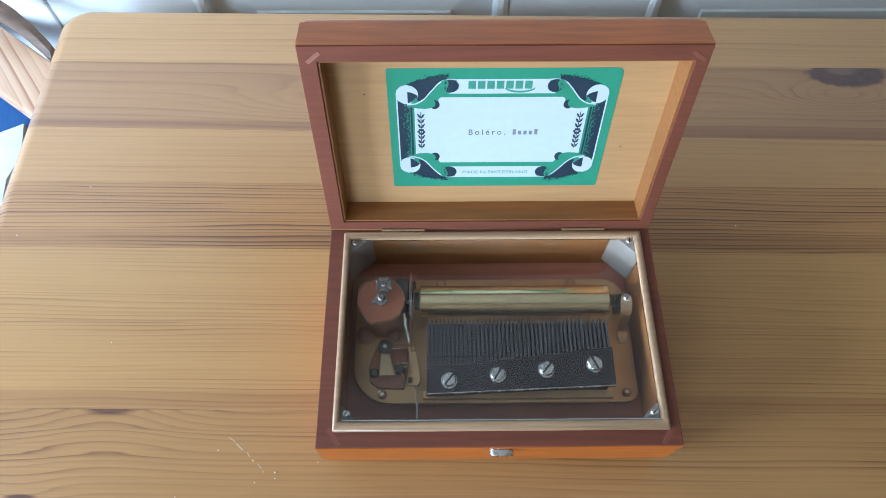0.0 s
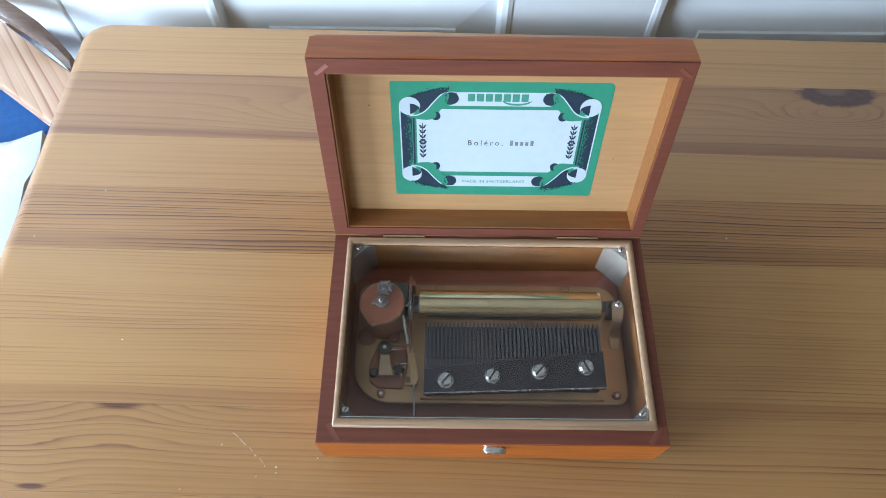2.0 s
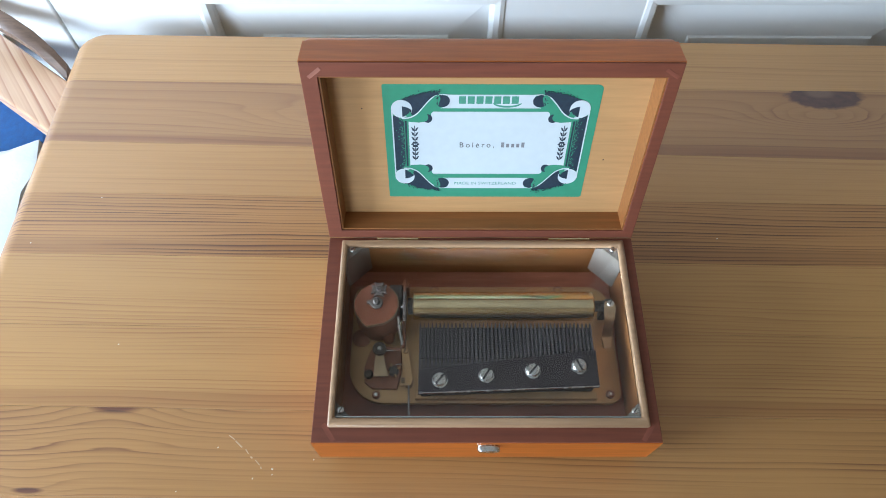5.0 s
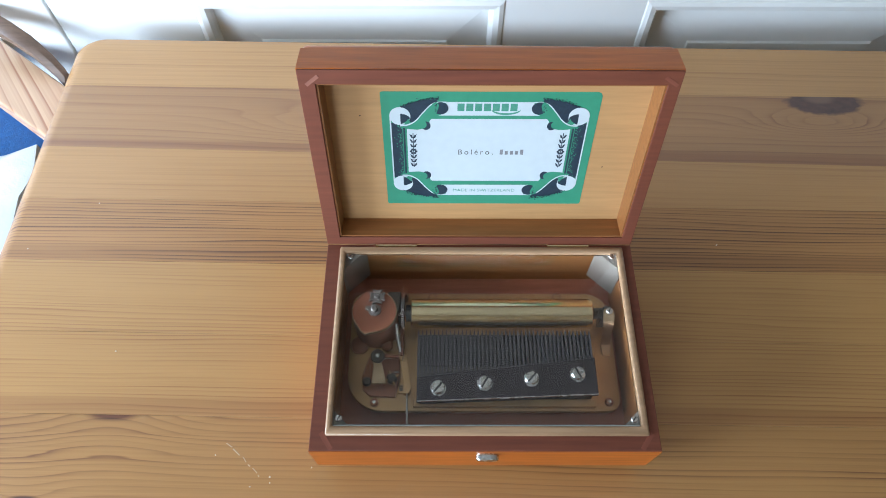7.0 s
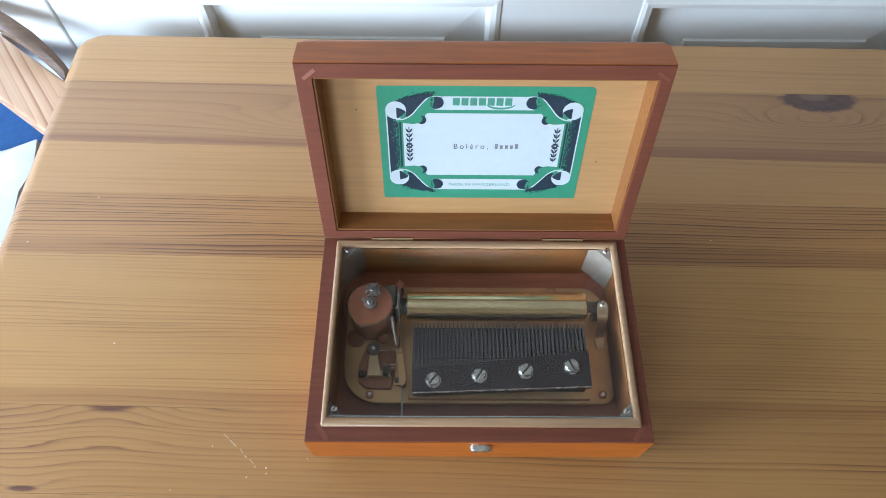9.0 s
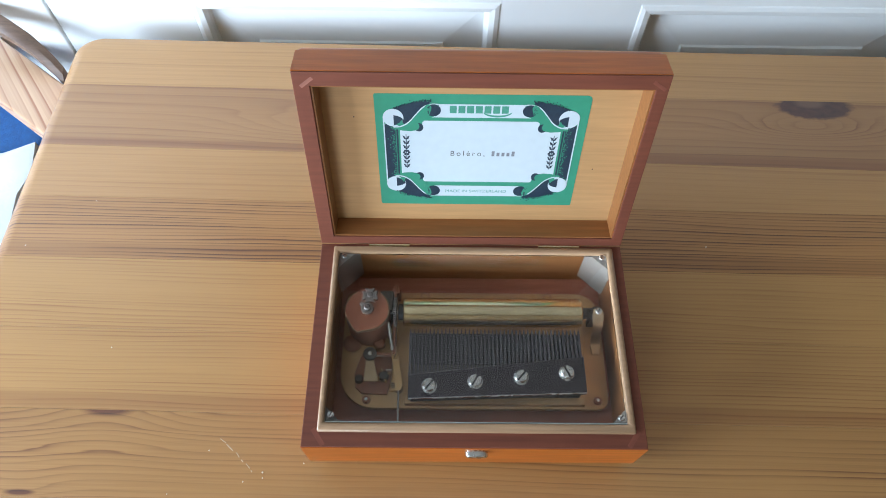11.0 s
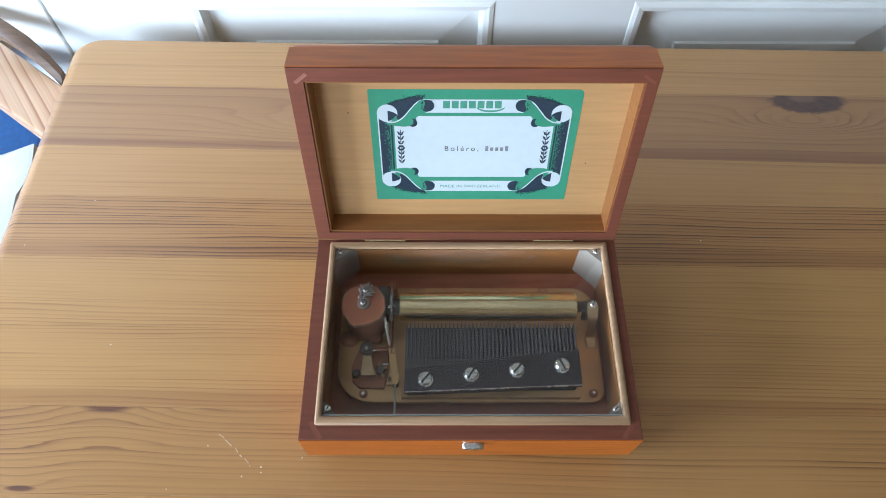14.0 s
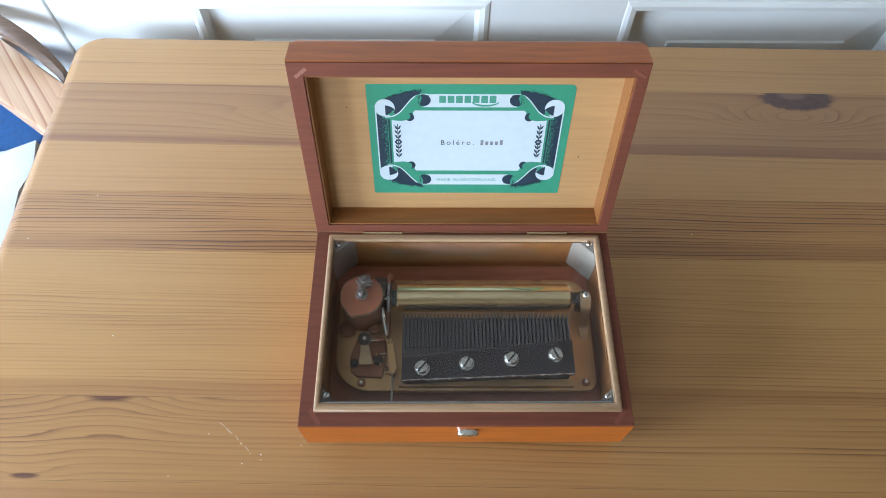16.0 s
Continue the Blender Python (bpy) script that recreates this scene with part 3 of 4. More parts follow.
# ---- printed label in the lid ----
def flowing(points, steps=5):
    """A smooth line through the points."""
    out = []
    for i in range(len(points) - 1):
        p0, p1, p2, p3 = (Vector(points[min(max(j, 0), len(points) - 1)]) for j in (i - 1, i, i + 1, i + 2))
        for k in range(steps):
            u = k / steps
            q = 0.5 * (2 * p1 + (p2 - p0) * u + (2 * p0 - 5 * p1 + 4 * p2 - p3) * u * u + (3 * p1 - p0 - 3 * p2 + p3) * u ** 3)
            out.append((q.x, q.y))
    return out + [tuple(points[-1])]


def build_label():
    z = -0.0126
    part("label_card", prism(rounded(-0.0464, 0.0504, 0.0172, 0.0850, (0.001, 0.001, 0.0025, 0.001), 4), -0.0127, z), M_GREEN, lid, "green printed paper label with scrollwork")
    cx, cy = 0.00180, 0.0516

    def inked(name, outline, mat, lift, label=""):
        area = sum(a[0] * b[1] - b[0] * a[1] for a, b in zip(outline, outline[1:] + outline[:1]))
        return part(name, prism(outline if area > 0 else outline[::-1], z, z + lift), mat, lid, label)

    def rect(x0, x1, y0, y1):
        return [(x0, y0), (x1, y0), (x1, y1), (x0, y1)]

    inked("title_field", rect(cx - 0.0225, cx + 0.0225, cy + 0.0207, cy + 0.0280), M_PAPER, 0.00006)
    inked("origin_field", rect(cx - 0.0225, cx + 0.0225, cy - 0.0284, cy - 0.0214), M_PAPER, 0.00006)
    inked("name_field", rect(cx - 0.0268, cx + 0.0268, cy - 0.0187, cy + 0.0188), M_PAPER, 0.00006, "white name field")
    for side in (-1, 1):
        inked("field_wing", rect(*sorted((cx + side * 0.0262, cx + side * 0.0371)), cy - 0.0140, cy + 0.0136), M_PAPER, 0.00005)
        inked("scroll_shadow", rect(*sorted((cx + side * 0.0392, cx + side * 0.0441)), cy - 0.0165, cy + 0.0165), M_NAVY, 0.00005)
        inked("scroll_line", rect(*sorted((cx + side * 0.0441, cx + side * 0.0447)), cy - 0.0190, cy + 0.0190), M_PAPER, 0.00008)
        inked("scroll_edge", rect(*sorted((cx + side * 0.0380, cx + side * 0.0388)), cy - 0.0138, cy + 0.0136), M_NAVY, 0.00010)
        for up in (1, -1):
            def art(name, pts, mat, lift):
                inked(name, [(cx + side * a, cy + up * b) for a, b in pts], mat, lift)

            sweep = flowing([(0.0190, 0.0281), (0.0225, 0.0282), (0.0262, 0.0268), (0.0298, 0.0225), (0.0330, 0.0182), (0.0365, 0.0158), (0.0402, 0.0153)])
            # shade behind the ribbon, the ribbon, its white edge, the fold under it
            art("ribbon_shade", [(0.0405, 0.0245), (0.0372, 0.0262), (0.0330, 0.0282), (0.0290, 0.0290), (0.0235, 0.0294)] + [(a, b) for a, b in sweep[6:24]], M_NAVY, 0.00007)
            art("ribbon", sweep + [(0.0402, 0.0140), (0.0360, 0.0130), (0.0322, 0.0127), (0.0290, 0.0134), (0.0272, 0.0152), (0.0268, 0.0178), (0.0245, 0.0202), (0.0215, 0.0212)], M_GREEN, 0.00009)
            art("ribbon_line", sweep + [(a - 0.0002, b - 0.0006) for a, b in sweep[::-1]], M_PAPER, 0.00014)
            art("ribbon_fold", circle(0.0284, 0.0150, 0.0021, 0.0024, 18), M_NAVY, 0.00012)
            art("fold_cover", circle(0.0300, 0.0156, 0.0019, 0.0022, 18), M_GREEN, 0.00015)
            art("curl", circle(0.0400, 0.0203, 0.0047, 0.0049, 28), M_PAPER, 0.00018)
            art("curl_shade", flowing([(0.0398, 0.0218), (0.0376, 0.0212), (0.0356, 0.0196), (0.0366, 0.0172), (0.0398, 0.0160)]), M_NAVY, 0.00022)
            art("curl_light", flowing([(0.0388, 0.0166), (0.0372, 0.0176), (0.0362, 0.0190), (0.0358, 0.0172), (0.0374, 0.0160)]), M_GREEN, 0.00025)
            art("scroll_eye", circle(0.0218, 0.0247, 0.0034, 0.0033, 24), M_NAVY, 0.00020)
            art("eye_cover", flowing([(0.0236, 0.0281), (0.0226, 0.0262), (0.0232, 0.0238), (0.0240, 0.0214), (0.0258, 0.0205), (0.0262, 0.0235), (0.0256, 0.0270)]), M_GREEN, 0.00023)
        # stippled print along the shaded edges
        rng = random.Random(11 + side)
        for ink, count in ((M_NAVY, 150), (M_GREEN, 110)):
            bm = bmesh.new()
            for k in range(count):
                q = rng.random()
                if ink is M_GREEN:
                    px, py = 0.0394 + abs(rng.gauss(0, 0.0011)), rng.uniform(-0.0160, 0.0160)
                    px = min(px, 0.0438)
                elif q < 0.25:
                    px, py = 0.0236 + abs(rng.gauss(0, 0.0006)), rng.choice((-1, 1)) * rng.uniform(0.0225, 0.0275)
                else:
                    u = rng.random()
                    px, py = 0.0225 + 0.0175 * u, rng.choice((-1, 1)) * (0.0293 - 0.0045 * u ** 2 + abs(rng.gauss(0, 0.0007)))
                e = rng.uniform(0.00013, 0.00026)
                x, y = cx + side * px, cy + py
                add_prism(bm, rect(x - e, x + e, y - e, y + e), z, z + (0.00009 if ink is M_GREEN else 0.00026))
            tagged(part("stipple", bm, ink, lid), kind="stuff")
        # leaf sprig with a flower
        bm = bmesh.new()
        fx, fy = cx + side * 0.0344, 0.0515
        for k in range(6):
            add_prism(bm, circle(fx + 0.0012 * math.cos(k * math.pi / 3), fy + 0.0012 * math.sin(k * math.pi / 3), 0.00065, None, 8), z, z + 0.00010)
        add_prism(bm, rect(fx - 0.00018, fx + 0.00018, fy - 0.0098, fy + 0.0110), z, z + 0.00009)
        for dy in (0.0028, 0.0056, 0.0084, -0.0036, -0.0062, -0.0088):
            d = 1 if dy > 0 else -1
            for sx in (-1, 1):
                yy = fy + dy
                pts = [(fx, yy - 0.0006), (fx + sx * 0.0010, yy - 0.0002), (fx + sx * 0.0017, yy + 0.0018), (fx + sx * 0.0006, yy + 0.0012)]
                add_prism(bm, pts if sx > 0 else pts[::-1], z, z + 0.00010)
        part("leaf_sprig", bm, M_NAVY, lid)

    def lettering(name, text, x0, x1, y, mat, wide=1.0, tall=1.0):
        cu = bpy.data.curves.new(name, "FONT")
        cu.body, cu.size, cu.extrude, cu.space_character = text, 1.0, 0.0, wide
        tmp = new(name + "_curve", cu)
        bpy.context.view_layer.update()
        me = bpy.data.meshes.new_from_object(tmp.evaluated_get(bpy.context.evaluated_depsgraph_get()))
        bpy.data.objects.remove(tmp)
        xs = [v.co.x for v in me.vertices]
        k = (x1 - x0) / (max(xs) - min(xs))
        me.transform(Matrix.Translation((x0 - k * min(xs), y, z + 0.00010)) @ Matrix.Diagonal((k, k * tall, 1, 1)))
        me.materials.append(mat)
        ob = new(name, me)
        ob.parent = lid
        return ob

    lettering("origin_lettering", "MADE IN SWITZERLAND", -0.0138, 0.0167, 0.0257, M_GREENINK, 1.05)
    lettering("title_lettering", "Bol\u00e9ro,", -0.0117, 0.0045, 0.0497, M_GREYINK, 1.45, 1.15)
    for k in range(5):
        x, high = 0.0078 + k * 0.00238, 0.0519 if 0 < k < 4 else 0.0527
        inked("typed_bar", rect(x, x + 0.0014, 0.0497, high), M_SOFTINK, 0.00010)
    for k in range(7):
        x = -0.0126 + k * 0.0039
        inked("maker_bar", rect(x, x + 0.0031, 0.0748, 0.0788), M_GREENINK, 0.00010)
    inked("maker_stroke", circle(0.0090, 0.0757, 0.0066, 0.0030, 16, 190, 350) + circle(0.0090, 0.0761, 0.0066, 0.0024, 16, 350, 190), M_GREENINK, 0.00011)
    for x, y in ((0.0575, 0.0420), (0.0010, 0.0915), (-0.0560, 0.0720)):
        part("nail_hole", rod((x, y, -0.0128), (x, y, -0.01262), 0.00035, 8), M_BLACK, lid)


build_label()

# ---- musical movement ----
movement = thing("musical_movement", "brass cylinder musical movement with a steel comb, inside the music box", "musical movement")
AXIS_Y, AXIS_Z, CYL_R = 0.0706, 0.0290, 0.0073
CYL_X0, CYL_X1 = -0.0345, 0.0558
BED = 0.0145
BARREL = (-0.0525, 0.0688)
FINGER = (-0.0522, 0.0686, 0.0368)
CROSS = (-0.0513, 0.0760, 0.0366)
cylinder = None
finger = None
cross_wheel = None


def build_movement():
    global cylinder, finger, cross_wheel
    smooth(part("bedplate", prism(rounded(-0.0663, 0.0690, 0.0250, 0.0885, (0.018, 0.006, 0.012, 0.006), 8), 0.0115, BED, None, 0.0005), M_BRASS, movement, "tarnished brass bedplate"), 30)
    for x in (-0.05, 0.05):
        for y in (0.035, 0.08):
            part("foot", rod((x, y, 0.006), (x, y, 0.0115), 0.003), M_DARKSTEEL, movement)
    for x, y in ((-0.0523, 0.0290), (0.0633, 0.0293)):
        smooth(part("bed_screw", lathe([(0.0021, 0), (0.0021, 0.0012), (0.0016, 0.0017)], pose(x, y, BED)), M_COPPERDULL, movement), 30)
        part("bed_screw_hole", rod((x, y, BED + 0.0016), (x, y, BED + 0.0019), 0.0009), M_STEEL, movement)
    for x in (-0.024, 0.042):
        bm = bmesh.new()
        for k in range(20):
            a, b = 2 * math.pi * k / 20, 2 * math.pi * (k + 1) / 20
            add_rod(bm, (x + 0.0021 * math.cos(a), 0.0862 + 0.0021 * math.sin(a), BED + 0.0003), (x + 0.0021 * math.cos(b), 0.0862 + 0.0021 * math.sin(b), BED + 0.0003), 0.00035, 6)
        part("pin_ring", bm, M_COPPERDULL, movement)
    # comb block, comb plate and teeth
    x0, x1, tip, slope = -0.0311, 0.0552, 0.0610, (0.0288 - 0.0253) / (0.0552 + 0.0311)
    front = lambda x: 0.0253 + slope * (x - x0)
    root = lambda x: 0.0372 + 0.0100 * (x - x0) / (x1 - x0)
    # block in dark steel, so that its colour deepens the shade between the teeth
    part("comb_block", prism([(x0 + 0.001, front(x0) + 0.002), (x1 - 0.001, front(x1) + 0.002), (x1 - 0.001, 0.044), (x0 + 0.001, 0.044)], BED, 0.0268), M_DARKSTEEL, movement)
    part("comb_ledge", box(x0 - 0.002, x1 + 0.0012, 0.0262, 0.0300, BED, BED + 0.0035, 0.0004), M_BRASS, movement)
    comb = part("comb", prism([(x0, front(x0)), (x1, front(x1)), (x1, root(x1)), (x0, root(x0))], 0.0270, 0.0300, None, 0.0004), M_COMB, movement, "dark blued steel comb plate")
    # added black sheet: the shade seen through the gaps between the teeth
    part("tooth_gap_shade", box(x0 + 0.0005, x1 - 0.0005, 0.0435, 0.0595, 0.0269, 0.0277), M_BLACK, movement, "black sheet standing for the shade between the comb teeth")
    # highlight on the front edge, put in as a thin strip of brighter steel
    part("comb_edge_highlight", prism([(x0 + 0.0002, front(x0) - 0.00012), (x1 - 0.0002, front(x1) - 0.00012), (x1 - 0.0002, front(x1) + 0.00025), (x0 + 0.0002, front(x0) + 0.00025)], 0.0286, 0.0300), M_STEEL, movement, "bright steel strip drawn as the highlight along the front edge of the comb")
    n = 44
    pitch = (x1 - x0) / n
    for k in range(n):
        a = x0 + k * pitch
        w = pitch * 0.52
        r = root(a + w / 2)
        bm = bmesh.new()
        top = [(a, r), (a + w, r), (a + w, tip - 0.003), (a + w * 0.72, tip), (a + w * 0.28, tip), (a, tip - 0.003)]
        add_prism(bm, top, 0.0283, 0.02985)
        part("tooth", bm, M_TOOTH, comb)
    for (x, y), turn in zip(((-0.0209, 0.0314), (0.0012, 0.0338), (0.0236, 0.0361), (0.0459, 0.0384)), (50, 58, 48, 115)):
        smooth(part("washer", lathe([(0.0037, 0), (0.0037, 0.0005)], pose(x, y, 0.0300)), M_STEEL, movement), 30)
        slot_screw("comb_screw", x, y, 0.0327, 0.0034, 0.0022, turn, movement, None, "polished slotted comb screw")
    # pinned cylinder
    cm = pose(0, 0, 0, 0, 90, 0)
    length = CYL_X1 - CYL_X0
    prof = [(0.0028, -length / 2 - 0.0002), (CYL_R - 0.0006, -length / 2), (CYL_R, -length / 2 + 0.0006), (CYL_R, length / 2 - 0.0006), (CYL_R - 0.0006, length / 2), (0.0028, length / 2 + 0.0002)]
    cylinder = smooth(part("cylinder", lathe(prof, cm, 64), M_POLISHED, movement, "polished brass pinned cylinder"), 30)
    cylinder.matrix_basis = pose((CYL_X0 + CYL_X1) / 2, AXIS_Y, AXIS_Z)
    rng = random.Random(5)
    bm = bmesh.new()
    for k in range(300):
        a = rng.uniform(0, 2 * math.pi)
        x = (rng.randrange(50) + 0.5) / 50 * (length - 0.004) - length / 2 + 0.002
        d = Vector((0, math.cos(a), math.sin(a)))
        add_rod(bm, Vector((x, 0, 0)) + d * (CYL_R - 0.0001), Vector((x, 0, 0)) + d * (CYL_R + 0.0003), 0.00010, 5)
    tagged(part("pins", bm, M_DARKSTEEL, cylinder), "fine brass pins", kind="stuff")
    spot = Vector((-0.0298, 0.259 * CYL_R, 0.966 * CYL_R))
    part("dark_spot", rod(spot * 1.0, spot + Vector((0, 0.00006, 0.00022)), 0.00042, 8), M_BLACK, cylinder)
    part("end_cap", rod((-length / 2 - 0.0026, 0, 0), (-length / 2, 0, 0), 0.0042, 24), M_BLACK, cylinder)
    # great wheel and pinion at the barrel end
    bm = bmesh.new()
    teeth = 44
    pts = []
    for k in range(teeth):
        for f, rr in ((0.0, 0.0068), (0.3, 0.0075), (0.6, 0.0075), (0.8, 0.0068)):
            a = 2 * math.pi * (k + f) / teeth
            pts.append((rr * math.cos(a), rr * math.sin(a)))
    add_prism(bm, pts, -length / 2 - 0.0048, -length / 2 - 0.0034, cm)
    part("great_wheel", bm, M_WORN, cylinder)
    part("arbor", rod((-length / 2 - 0.009, 0, 0), (length / 2 + 0.0085, 0, 0), 0.0012), M_STEEL, cylinder)
    # right-hand spring and bearing strap
    coil = [(0.0560 + 0.0058 * k / 60, AXIS_Y + 0.0026 * math.cos(k * 0.75), AXIS_Z + 0.0026 * math.sin(k * 0.75)) for k in range(61)]
    part("coil_spring", tube(coil, 0.00045, 6), M_DARKSTEEL, movement)
    strap = bmesh.new()
    prof = [(0.0705, 0.0352), (0.0690, 0.0358), (0.0665, 0.0352), (0.0640, 0.0320), (0.0625, 0.0260), (0.0615, 0.0200), (0.0590, 0.0165), (0.0545, 0.0158)]
    w0 = [0.0019, 0.0026, 0.0028, 0.0025, 0.0022, 0.0023, 0.0026, 0.0019]
    lo, hi = [], []
    for (y, zz), hw in zip(prof, w0):
        xx = 0.0633 + (0.0352 - zz) * 0.075
        lo.append([strap.verts.new((xx - hw, y, zz)), strap.verts.new((xx + hw, y, zz))])
        hi.append([strap.verts.new((xx - hw, y - 0.0011, zz - 0.0011)), strap.verts.new((xx + hw, y - 0.0011, zz - 0.0011))])
    for k in range(len(lo) - 1):
        strap.faces.new((lo[k][0], lo[k][1], lo[k + 1][1], lo[k + 1][0]))
        strap.faces.new((hi[k][1], hi[k][0], hi[k + 1][0], hi[k + 1][1]))
        strap.faces.new((lo[k][1], hi[k][1], hi[k + 1][1], lo[k + 1][1]))
        strap.faces.new((hi[k][0], lo[k][0], lo[k + 1][0], hi[k + 1][0]))
    strap.faces.new((lo[0][1], lo[0][0], hi[0][0], hi[0][1]))
    strap.faces.new((lo[-1][0], lo[-1][1], hi[-1][1], hi[-1][0]))
    smooth(part("bearing_strap", strap, M_STRAP, movement, "curved brass bearing strap"), 50)
    part("bearing_post", box(0.0613, 0.0652, 0.0690, 0.0725, BED, 0.0342, 0.0006), M_DARKSTEEL, movement)
    slot_screw("bearing_screw", 0.0636, 0.0690, 0.0368, 0.0017, 0.0012, 60, movement)
    # spring barrel with stop work
    r = 0.0112
    bx, by = BARREL
    body = circle(bx, by, r, None, 36)
    barrel = smooth(part("spring_barrel", prism(body, BED, 0.0335), M_COPPERDULL, movement, "tarnished spring barrel"), 30)
    cover = [(bx + r * 1.0 * math.cos(radians(a)), by + r * math.sin(radians(a))) for a in range(-72, 232, 8)] + [(-0.0590, 0.0584), (-0.0566, 0.0566), (-0.0545, 0.0572)]
    part("barrel_edge", prism(cover, 0.0335, 0.0356, None, 0.0003), M_STRAP, barrel, "bright rim of the barrel cover")
    inset = [(bx + (x - bx) * 0.965, by + (y - by) * 0.965) for x, y in cover]
    part("barrel_cover", prism(inset, 0.0356, 0.0361, None, 0.0002), M_COPPER, barrel, "copper-coloured barrel cover")
    part("barrel_pad", box(bx + 0.006, -0.0400, by + 0.001, by + 0.0125, BED, 0.0320, 0.0006), M_DARKSTEEL, movement)
    fpts = circle(0, 0, 0.0031, None, 30, 15, 345) + [(0.0028, -0.0009), (0.0046, -0.0010), (0.0050, 0.0), (0.0046, 0.0010), (0.0028, 0.0009)]
    finger = part("stop_finger", prism(fpts, 0.0, 0.0011, None, 0.0002), M_WORN, movement, "worn steel stop finger")
    part("finger_stud", lathe([(0.0016, 0.0), (0.0016, 0.0016), (0.0010, 0.0022)], pose(0, 0, 0.0011)), M_WORN, finger)
    finger.matrix_basis = pose(*FINGER, 0, 0, 200)
    cpts = []
    for k in range(4):
        for a, rr in ((-31, 0.0046), (-24, 0.0042), (-11, 0.0035), (0, 0.0033), (11, 0.0035), (24, 0.0042), (31, 0.0046), (37, 0.0040), (40, 0.0027), (45, 0.0023), (50, 0.0027), (53, 0.0040)):
            cpts.append((rr * math.cos(radians(90 * k + a)), rr * math.sin(radians(90 * k + a))))
    cross_wheel = part("stop_cross", prism(cpts, 0.0, 0.0010, None, 0.0002), M_WORN, movement, "worn steel maltese cross wheel")
    part("cross_screw", lathe([(0.0015, 0.0), (0.0015, 0.0006), (0.0010, 0.0009)], pose(0, 0, 0.0010)), M_WORN, cross_wheel)
    part("cross_slot", box(-0.0013, 0.0013, -0.0002, 0.0002, 0.0017, 0.0020), M_BLACK, cross_wheel)
    cross_wheel.matrix_basis = pose(*CROSS, 0, 0, 20)
    # governor: cock, jewel disc, fan plate, worm arm
    z = 0.0220
    part("governor_frame", prism([(-0.0590, 0.0420), (-0.0582, 0.0350), (-0.0545, 0.0318), (-0.0420, 0.0314), (-0.0402, 0.0400), (-0.0402, 0.0520), (-0.0480, 0.0540), (-0.0560, 0.0520)], BED, 0.0165, None, 0.0004), M_COPPERDULL, movement, "reddish brown governor frame")
    for x, y, rr in ((-0.0563, 0.0388, 0.0022), (-0.0440, 0.0405, 0.0026), (-0.0612, 0.0585, 0.0040), (-0.0470, 0.0580, 0.0030)):
        smooth(part("wheel_boss", lathe([(rr, 0), (rr, 0.0016), (rr * 0.7, 0.0022)], pose(x, y, 0.0165 if rr < 0.0035 else BED)), M_DARKSTEEL if rr < 0.0028 else M_COPPERDULL, movement), 30)
    hoop = [(-0.0612 + 0.0043 * math.cos(k * 0.2618), 0.0585 + 0.0043 * math.sin(k * 0.2618), BED + 0.0010) for k in range(24)]
    part("stop_hoop", tube(hoop, 0.0005, 6), M_COPPERDULL, movement)
    for k in range(4):
        part("wheel_arm", rod((-0.0440, 0.0405, 0.0182), (-0.0440 + 0.004 * math.cos(k * 1.571 + 0.4), 0.0405 + 0.004 * math.sin(k * 1.571 + 0.4), 0.0180), 0.0005, 8), M_BRASS, movement)
    part("escape_pin", rod((-0.0428, 0.0423, 0.0215), (-0.0395, 0.0424, 0.0215), 0.0004, 8), M_STEEL, movement)
    part("governor_post", rod((-0.0510, 0.0500, 0.0165), (-0.0510, 0.0500, z), 0.0016), M_STEEL, movement)
    smooth(part("jewel_disc", lathe([(0.0035, 0), (0.0035, 0.0008), (0.0030, 0.0011)], pose(-0.0510, 0.0503, z)), M_DARKSTEEL, movement), 30)
    smooth(part("jewel", lathe([(0.0011, 0), (0.0009, 0.0006)], pose(-0.0510, 0.0503, z + 0.0011)), M_STEEL, movement), 30)
    part("fan_plate", prism([(-0.0535, 0.0364), (-0.0463, 0.0364), (-0.0490, 0.0475), (-0.0530, 0.0475)], z - 0.0012, z - 0.0002, None, 0.0002), M_STRAP, movement, "small brass governor plate")
    part("worm_arm", tube([(-0.0480, 0.0505, z), (-0.0440, 0.0502, z), (-0.0405, 0.0500, z)], 0.0009), M_COPPERDULL, movement)
    part("worm_arm_tip", rod((-0.0478, 0.0494, z), (-0.0440, 0.0493, z), 0.0004), M_STEEL, movement)
    part("governor_cock", prism([(-0.0402, 0.0495), (-0.0366, 0.0500), (-0.0338, 0.0345), (-0.0350, 0.0315), (-0.0404, 0.0312), (-0.0400, 0.0350), (-0.0378, 0.0365)], z - 0.0008, z + 0.0006, None, 0.0003), M_BRASS, movement, "brass governor cock")
    part("cock_post", rod((-0.0365, 0.0345, BED), (-0.0365, 0.0345, z - 0.0008), 0.0022), M_BRASS, movement)
    slot_screw("cock_screw", -0.0383, 0.0492, z + 0.0014, 0.0018, 0.0010, 70, movement, M_BRASS)
    for k in range(3):
        part("regulator_bar", box(-0.0398, -0.0378, 0.0326 + k * 0.0010, 0.0331 + k * 0.0010, z + 0.0006, z + 0.0011), M_BLACK, movement)
    part("stop_lever", tube([(-0.0424, 0.0665, 0.0250), (-0.0420, 0.0645, 0.0285), (-0.0410, 0.0580, 0.0270), (-0.0396, 0.0515, 0.0240)], 0.0010, 8), M_STEEL, movement, "bright steel stop lever")
    part("stop_wire", tube([(-0.0362, 0.0325, z), (-0.0360, 0.0285, 0.0225), (-0.0355, 0.0200, 0.0300), (-0.0350, 0.0118, 0.0372)], 0.00045, 8), M_CARD, movement, "thin steel stop wire")
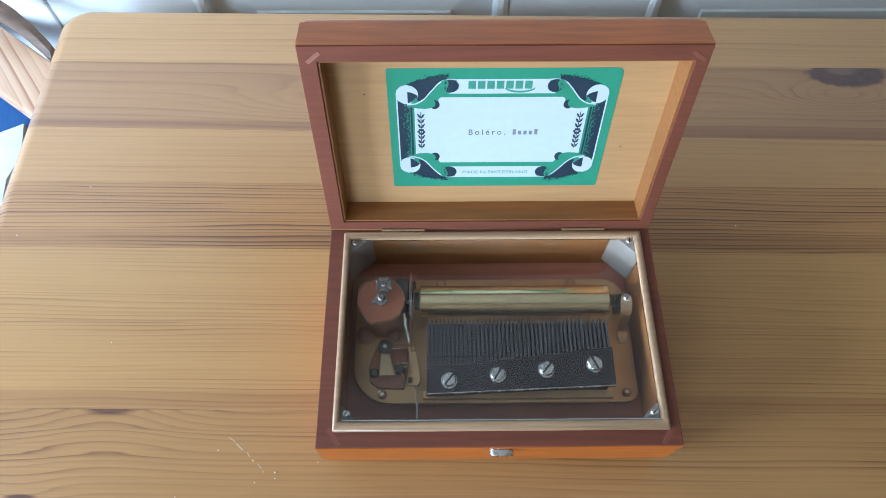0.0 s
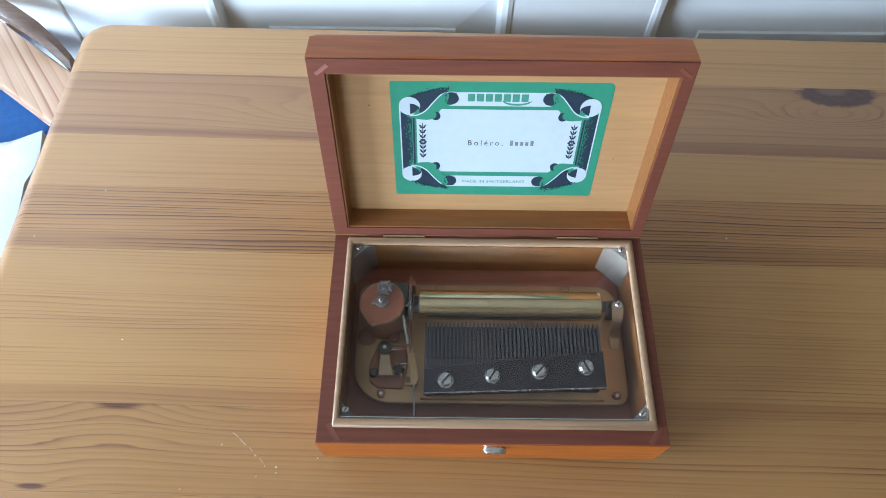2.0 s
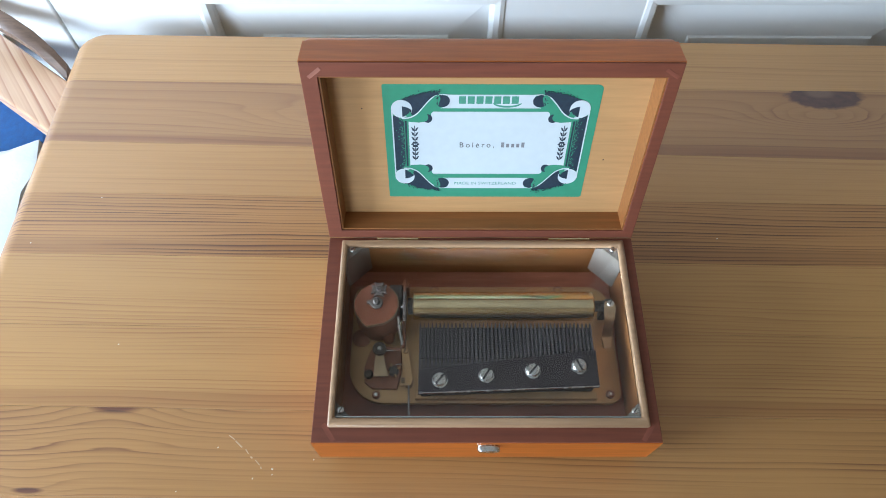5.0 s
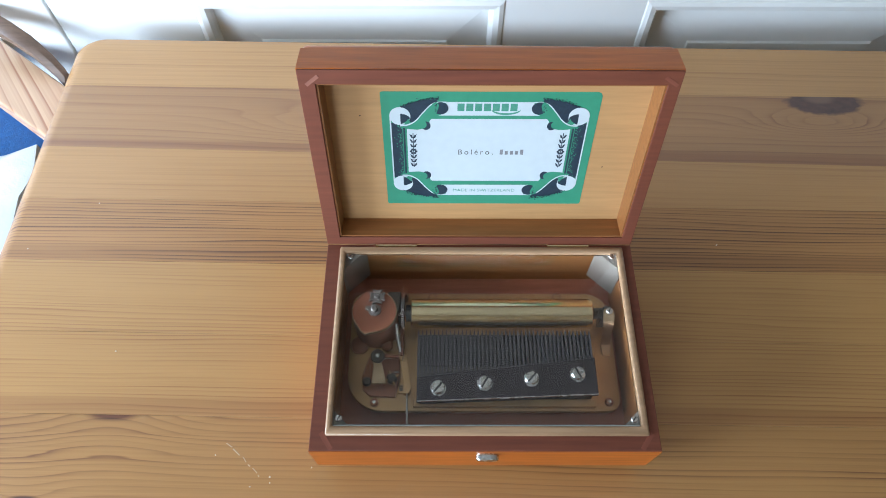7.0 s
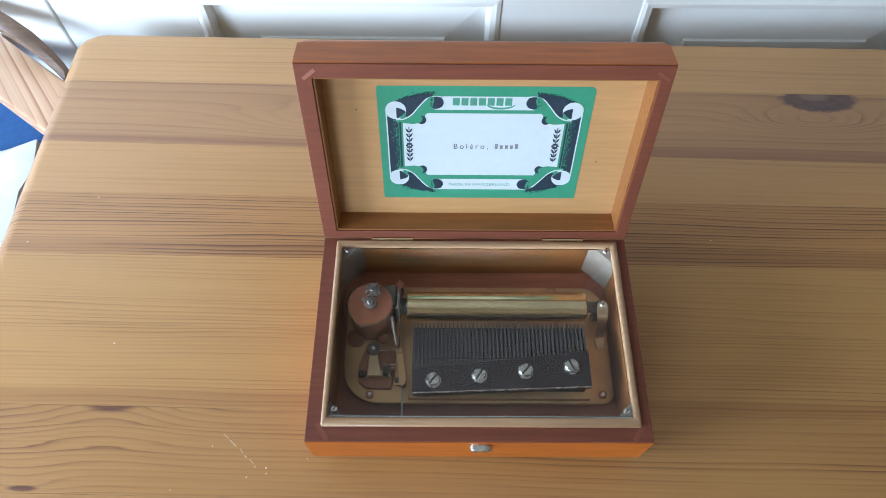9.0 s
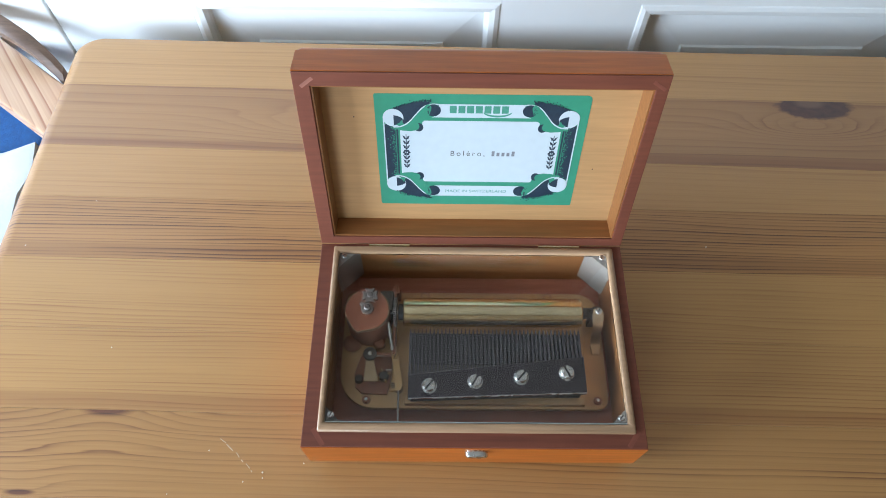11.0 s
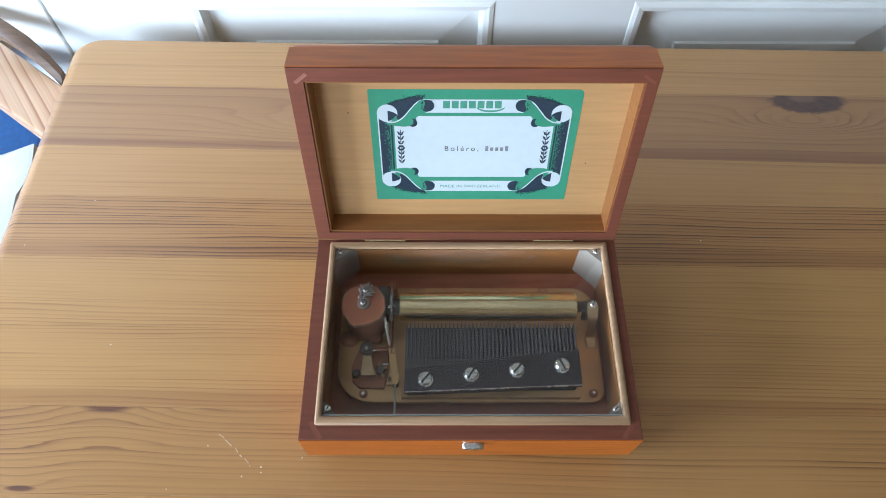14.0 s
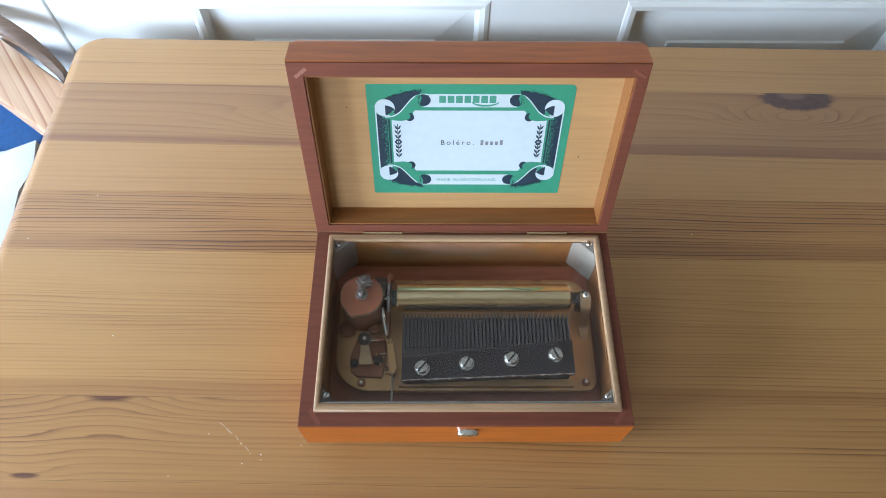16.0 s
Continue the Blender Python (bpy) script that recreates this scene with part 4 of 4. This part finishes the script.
    part("train_plate", box(-0.0400, -0.0384, 0.0500, 0.0880, BED, 0.0250, 0.0003), M_COPPERDULL, movement)
    part("train_bridge", box(-0.0410, -0.0368, 0.0830, 0.0865, BED, 0.0245, 0.0006), M_COPPERDULL, movement)


build_movement()


# ---- chair beside the table, with cloths on its seat ----
def build_chair():
    pine_chair = pine("pine_chair", (0.62, 0.40, 0.24), (0.33, 0.13, 0.06), 150, 1.3, 23.0)
    chair = thing("chair", "pine chair with a dark curved top rail beside the table", "chair", -0.34, 0.28, -0.75)
    rail = [(-0.420, 0.335, 0.012), (-0.352, 0.3118, 0.010), (-0.3348, 0.3048, 0.008), (-0.320, 0.2973, 0.004), (-0.3081, 0.2921, -0.004), (-0.2961, 0.2841, -0.014), (-0.289, 0.278, -0.021)]
    shift = Vector((-0.34, 0.28, -0.75))
    bm = bmesh.new()
    rings = [[bm.verts.new(Vector((x + a, y + b, zz + c)) - shift) for a, b, c in ((0, -0.0065, -0.004), (0, -0.002, 0.001), (0, 0.0035, 0.0035), (0, 0.0038, -0.008), (0, -0.0065, -0.010))] for x, y, zz in rail]
    for a, b in zip(rings, rings[1:]):
        for k in range(5):
            bm.faces.new((a[k], a[(k + 1) % 5], b[(k + 1) % 5], b[k]))
    bm.faces.new(rings[0][::-1])
    bm.faces.new(rings[-1])
    smooth(part("top_rail", bm, M_CHAIRDARK, chair, "dark brown curved top rail"), 30)
    turn = Matrix.Rotation(radians(-54), 4, "Z")
    origin = Vector((-0.33, 0.27, 0)) - shift
    corners = [(-0.42, 0.3208), (-0.2860, 0.2218), (-0.2860, 0.268), (-0.42, 0.369)]
    local = [(turn.inverted() @ (Vector((x, y, 0)) - Vector((-0.33, 0.27, 0)))).to_2d() for x, y in corners]
    back = part("backrest", prism(local, -0.014, 0.0, None, 0.0015), pine_chair, chair, "light pine board with strong diagonal grain")
    back.matrix_basis = Matrix.Translation(origin + Vector((0, 0, -0.022))) @ turn
    for x, y in ((-0.40, 0.335), (-0.302, 0.260)):
        part("leg", rod(Vector((x, y, -0.75)) - shift, Vector((x, y, -0.0365)) - shift, 0.008, 14), M_CHAIRDARK, chair)
    stool = part("stool", box(-0.62, -0.312, 0.02, 0.235, -0.75, -0.135, 0.008), M_CHAIRDARK)
    tagged(stool, "dark wooden stool beside the table, under a blanket", "stool")
    cloth = part("blue_blanket", box(-0.61, -0.309, 0.10, 0.2880, -0.135, -0.058, 0.008, 3), M_BLUE)
    tagged(cloth, "folded blue woven blanket on the stool", "blanket")
    bm = bmesh.new()
    rng = random.Random(8)
    nx, ny = 14, 14
    grid = [[bm.verts.new((-0.60 + 0.287 * i / nx, 0.03 + 0.208 * j / ny + (0.012 * math.sin(i * 0.9) if j == ny else 0), -0.052 + rng.uniform(-0.006, 0.006))) for i in range(nx + 1)] for j in range(ny + 1)]
    for j in range(ny):
        for i in range(nx):
            bm.faces.new((grid[j][i], grid[j][i + 1], grid[j + 1][i + 1], grid[j + 1][i]))
    ex = bmesh.ops.extrude_face_region(bm, geom=list(bm.faces))
    bmesh.ops.translate(bm, vec=(0, 0, -0.008), verts=[v for v in ex["geom"] if isinstance(v, bmesh.types.BMVert)])
    bag = smooth(part("white_cloth", bm, M_CLOTH), 60)
    tagged(bag, "crumpled white cloth lying on the blue blanket", "cloth")


build_chair()


def motions():
    rows = []
    for k in range(33):
        t = k * 0.5
        rows.append((t, pose((CYL_X0 + CYL_X1) / 2, AXIS_Y, AXIS_Z, CYL_RATE * t, 0, 0)))
    walk(cylinder, rows)
    walk(finger, [(t, pose(*FINGER, 0, 0, a)) for t, a in FINGER_TURN])
    walk(cross_wheel, [(t, pose(*CROSS, 0, 0, a)) for t, a in CROSS_TURN])


CYL_RATE = -20.0
FINGER_TURN = [(0.0, 202), (4.0, 178), (9.0, 150), (12.5, 128), (16.0, 108)]
CROSS_TURN = [(0.0, 0), (9.0, 0), (12.0, 6), (16.0, 25)]

motions()
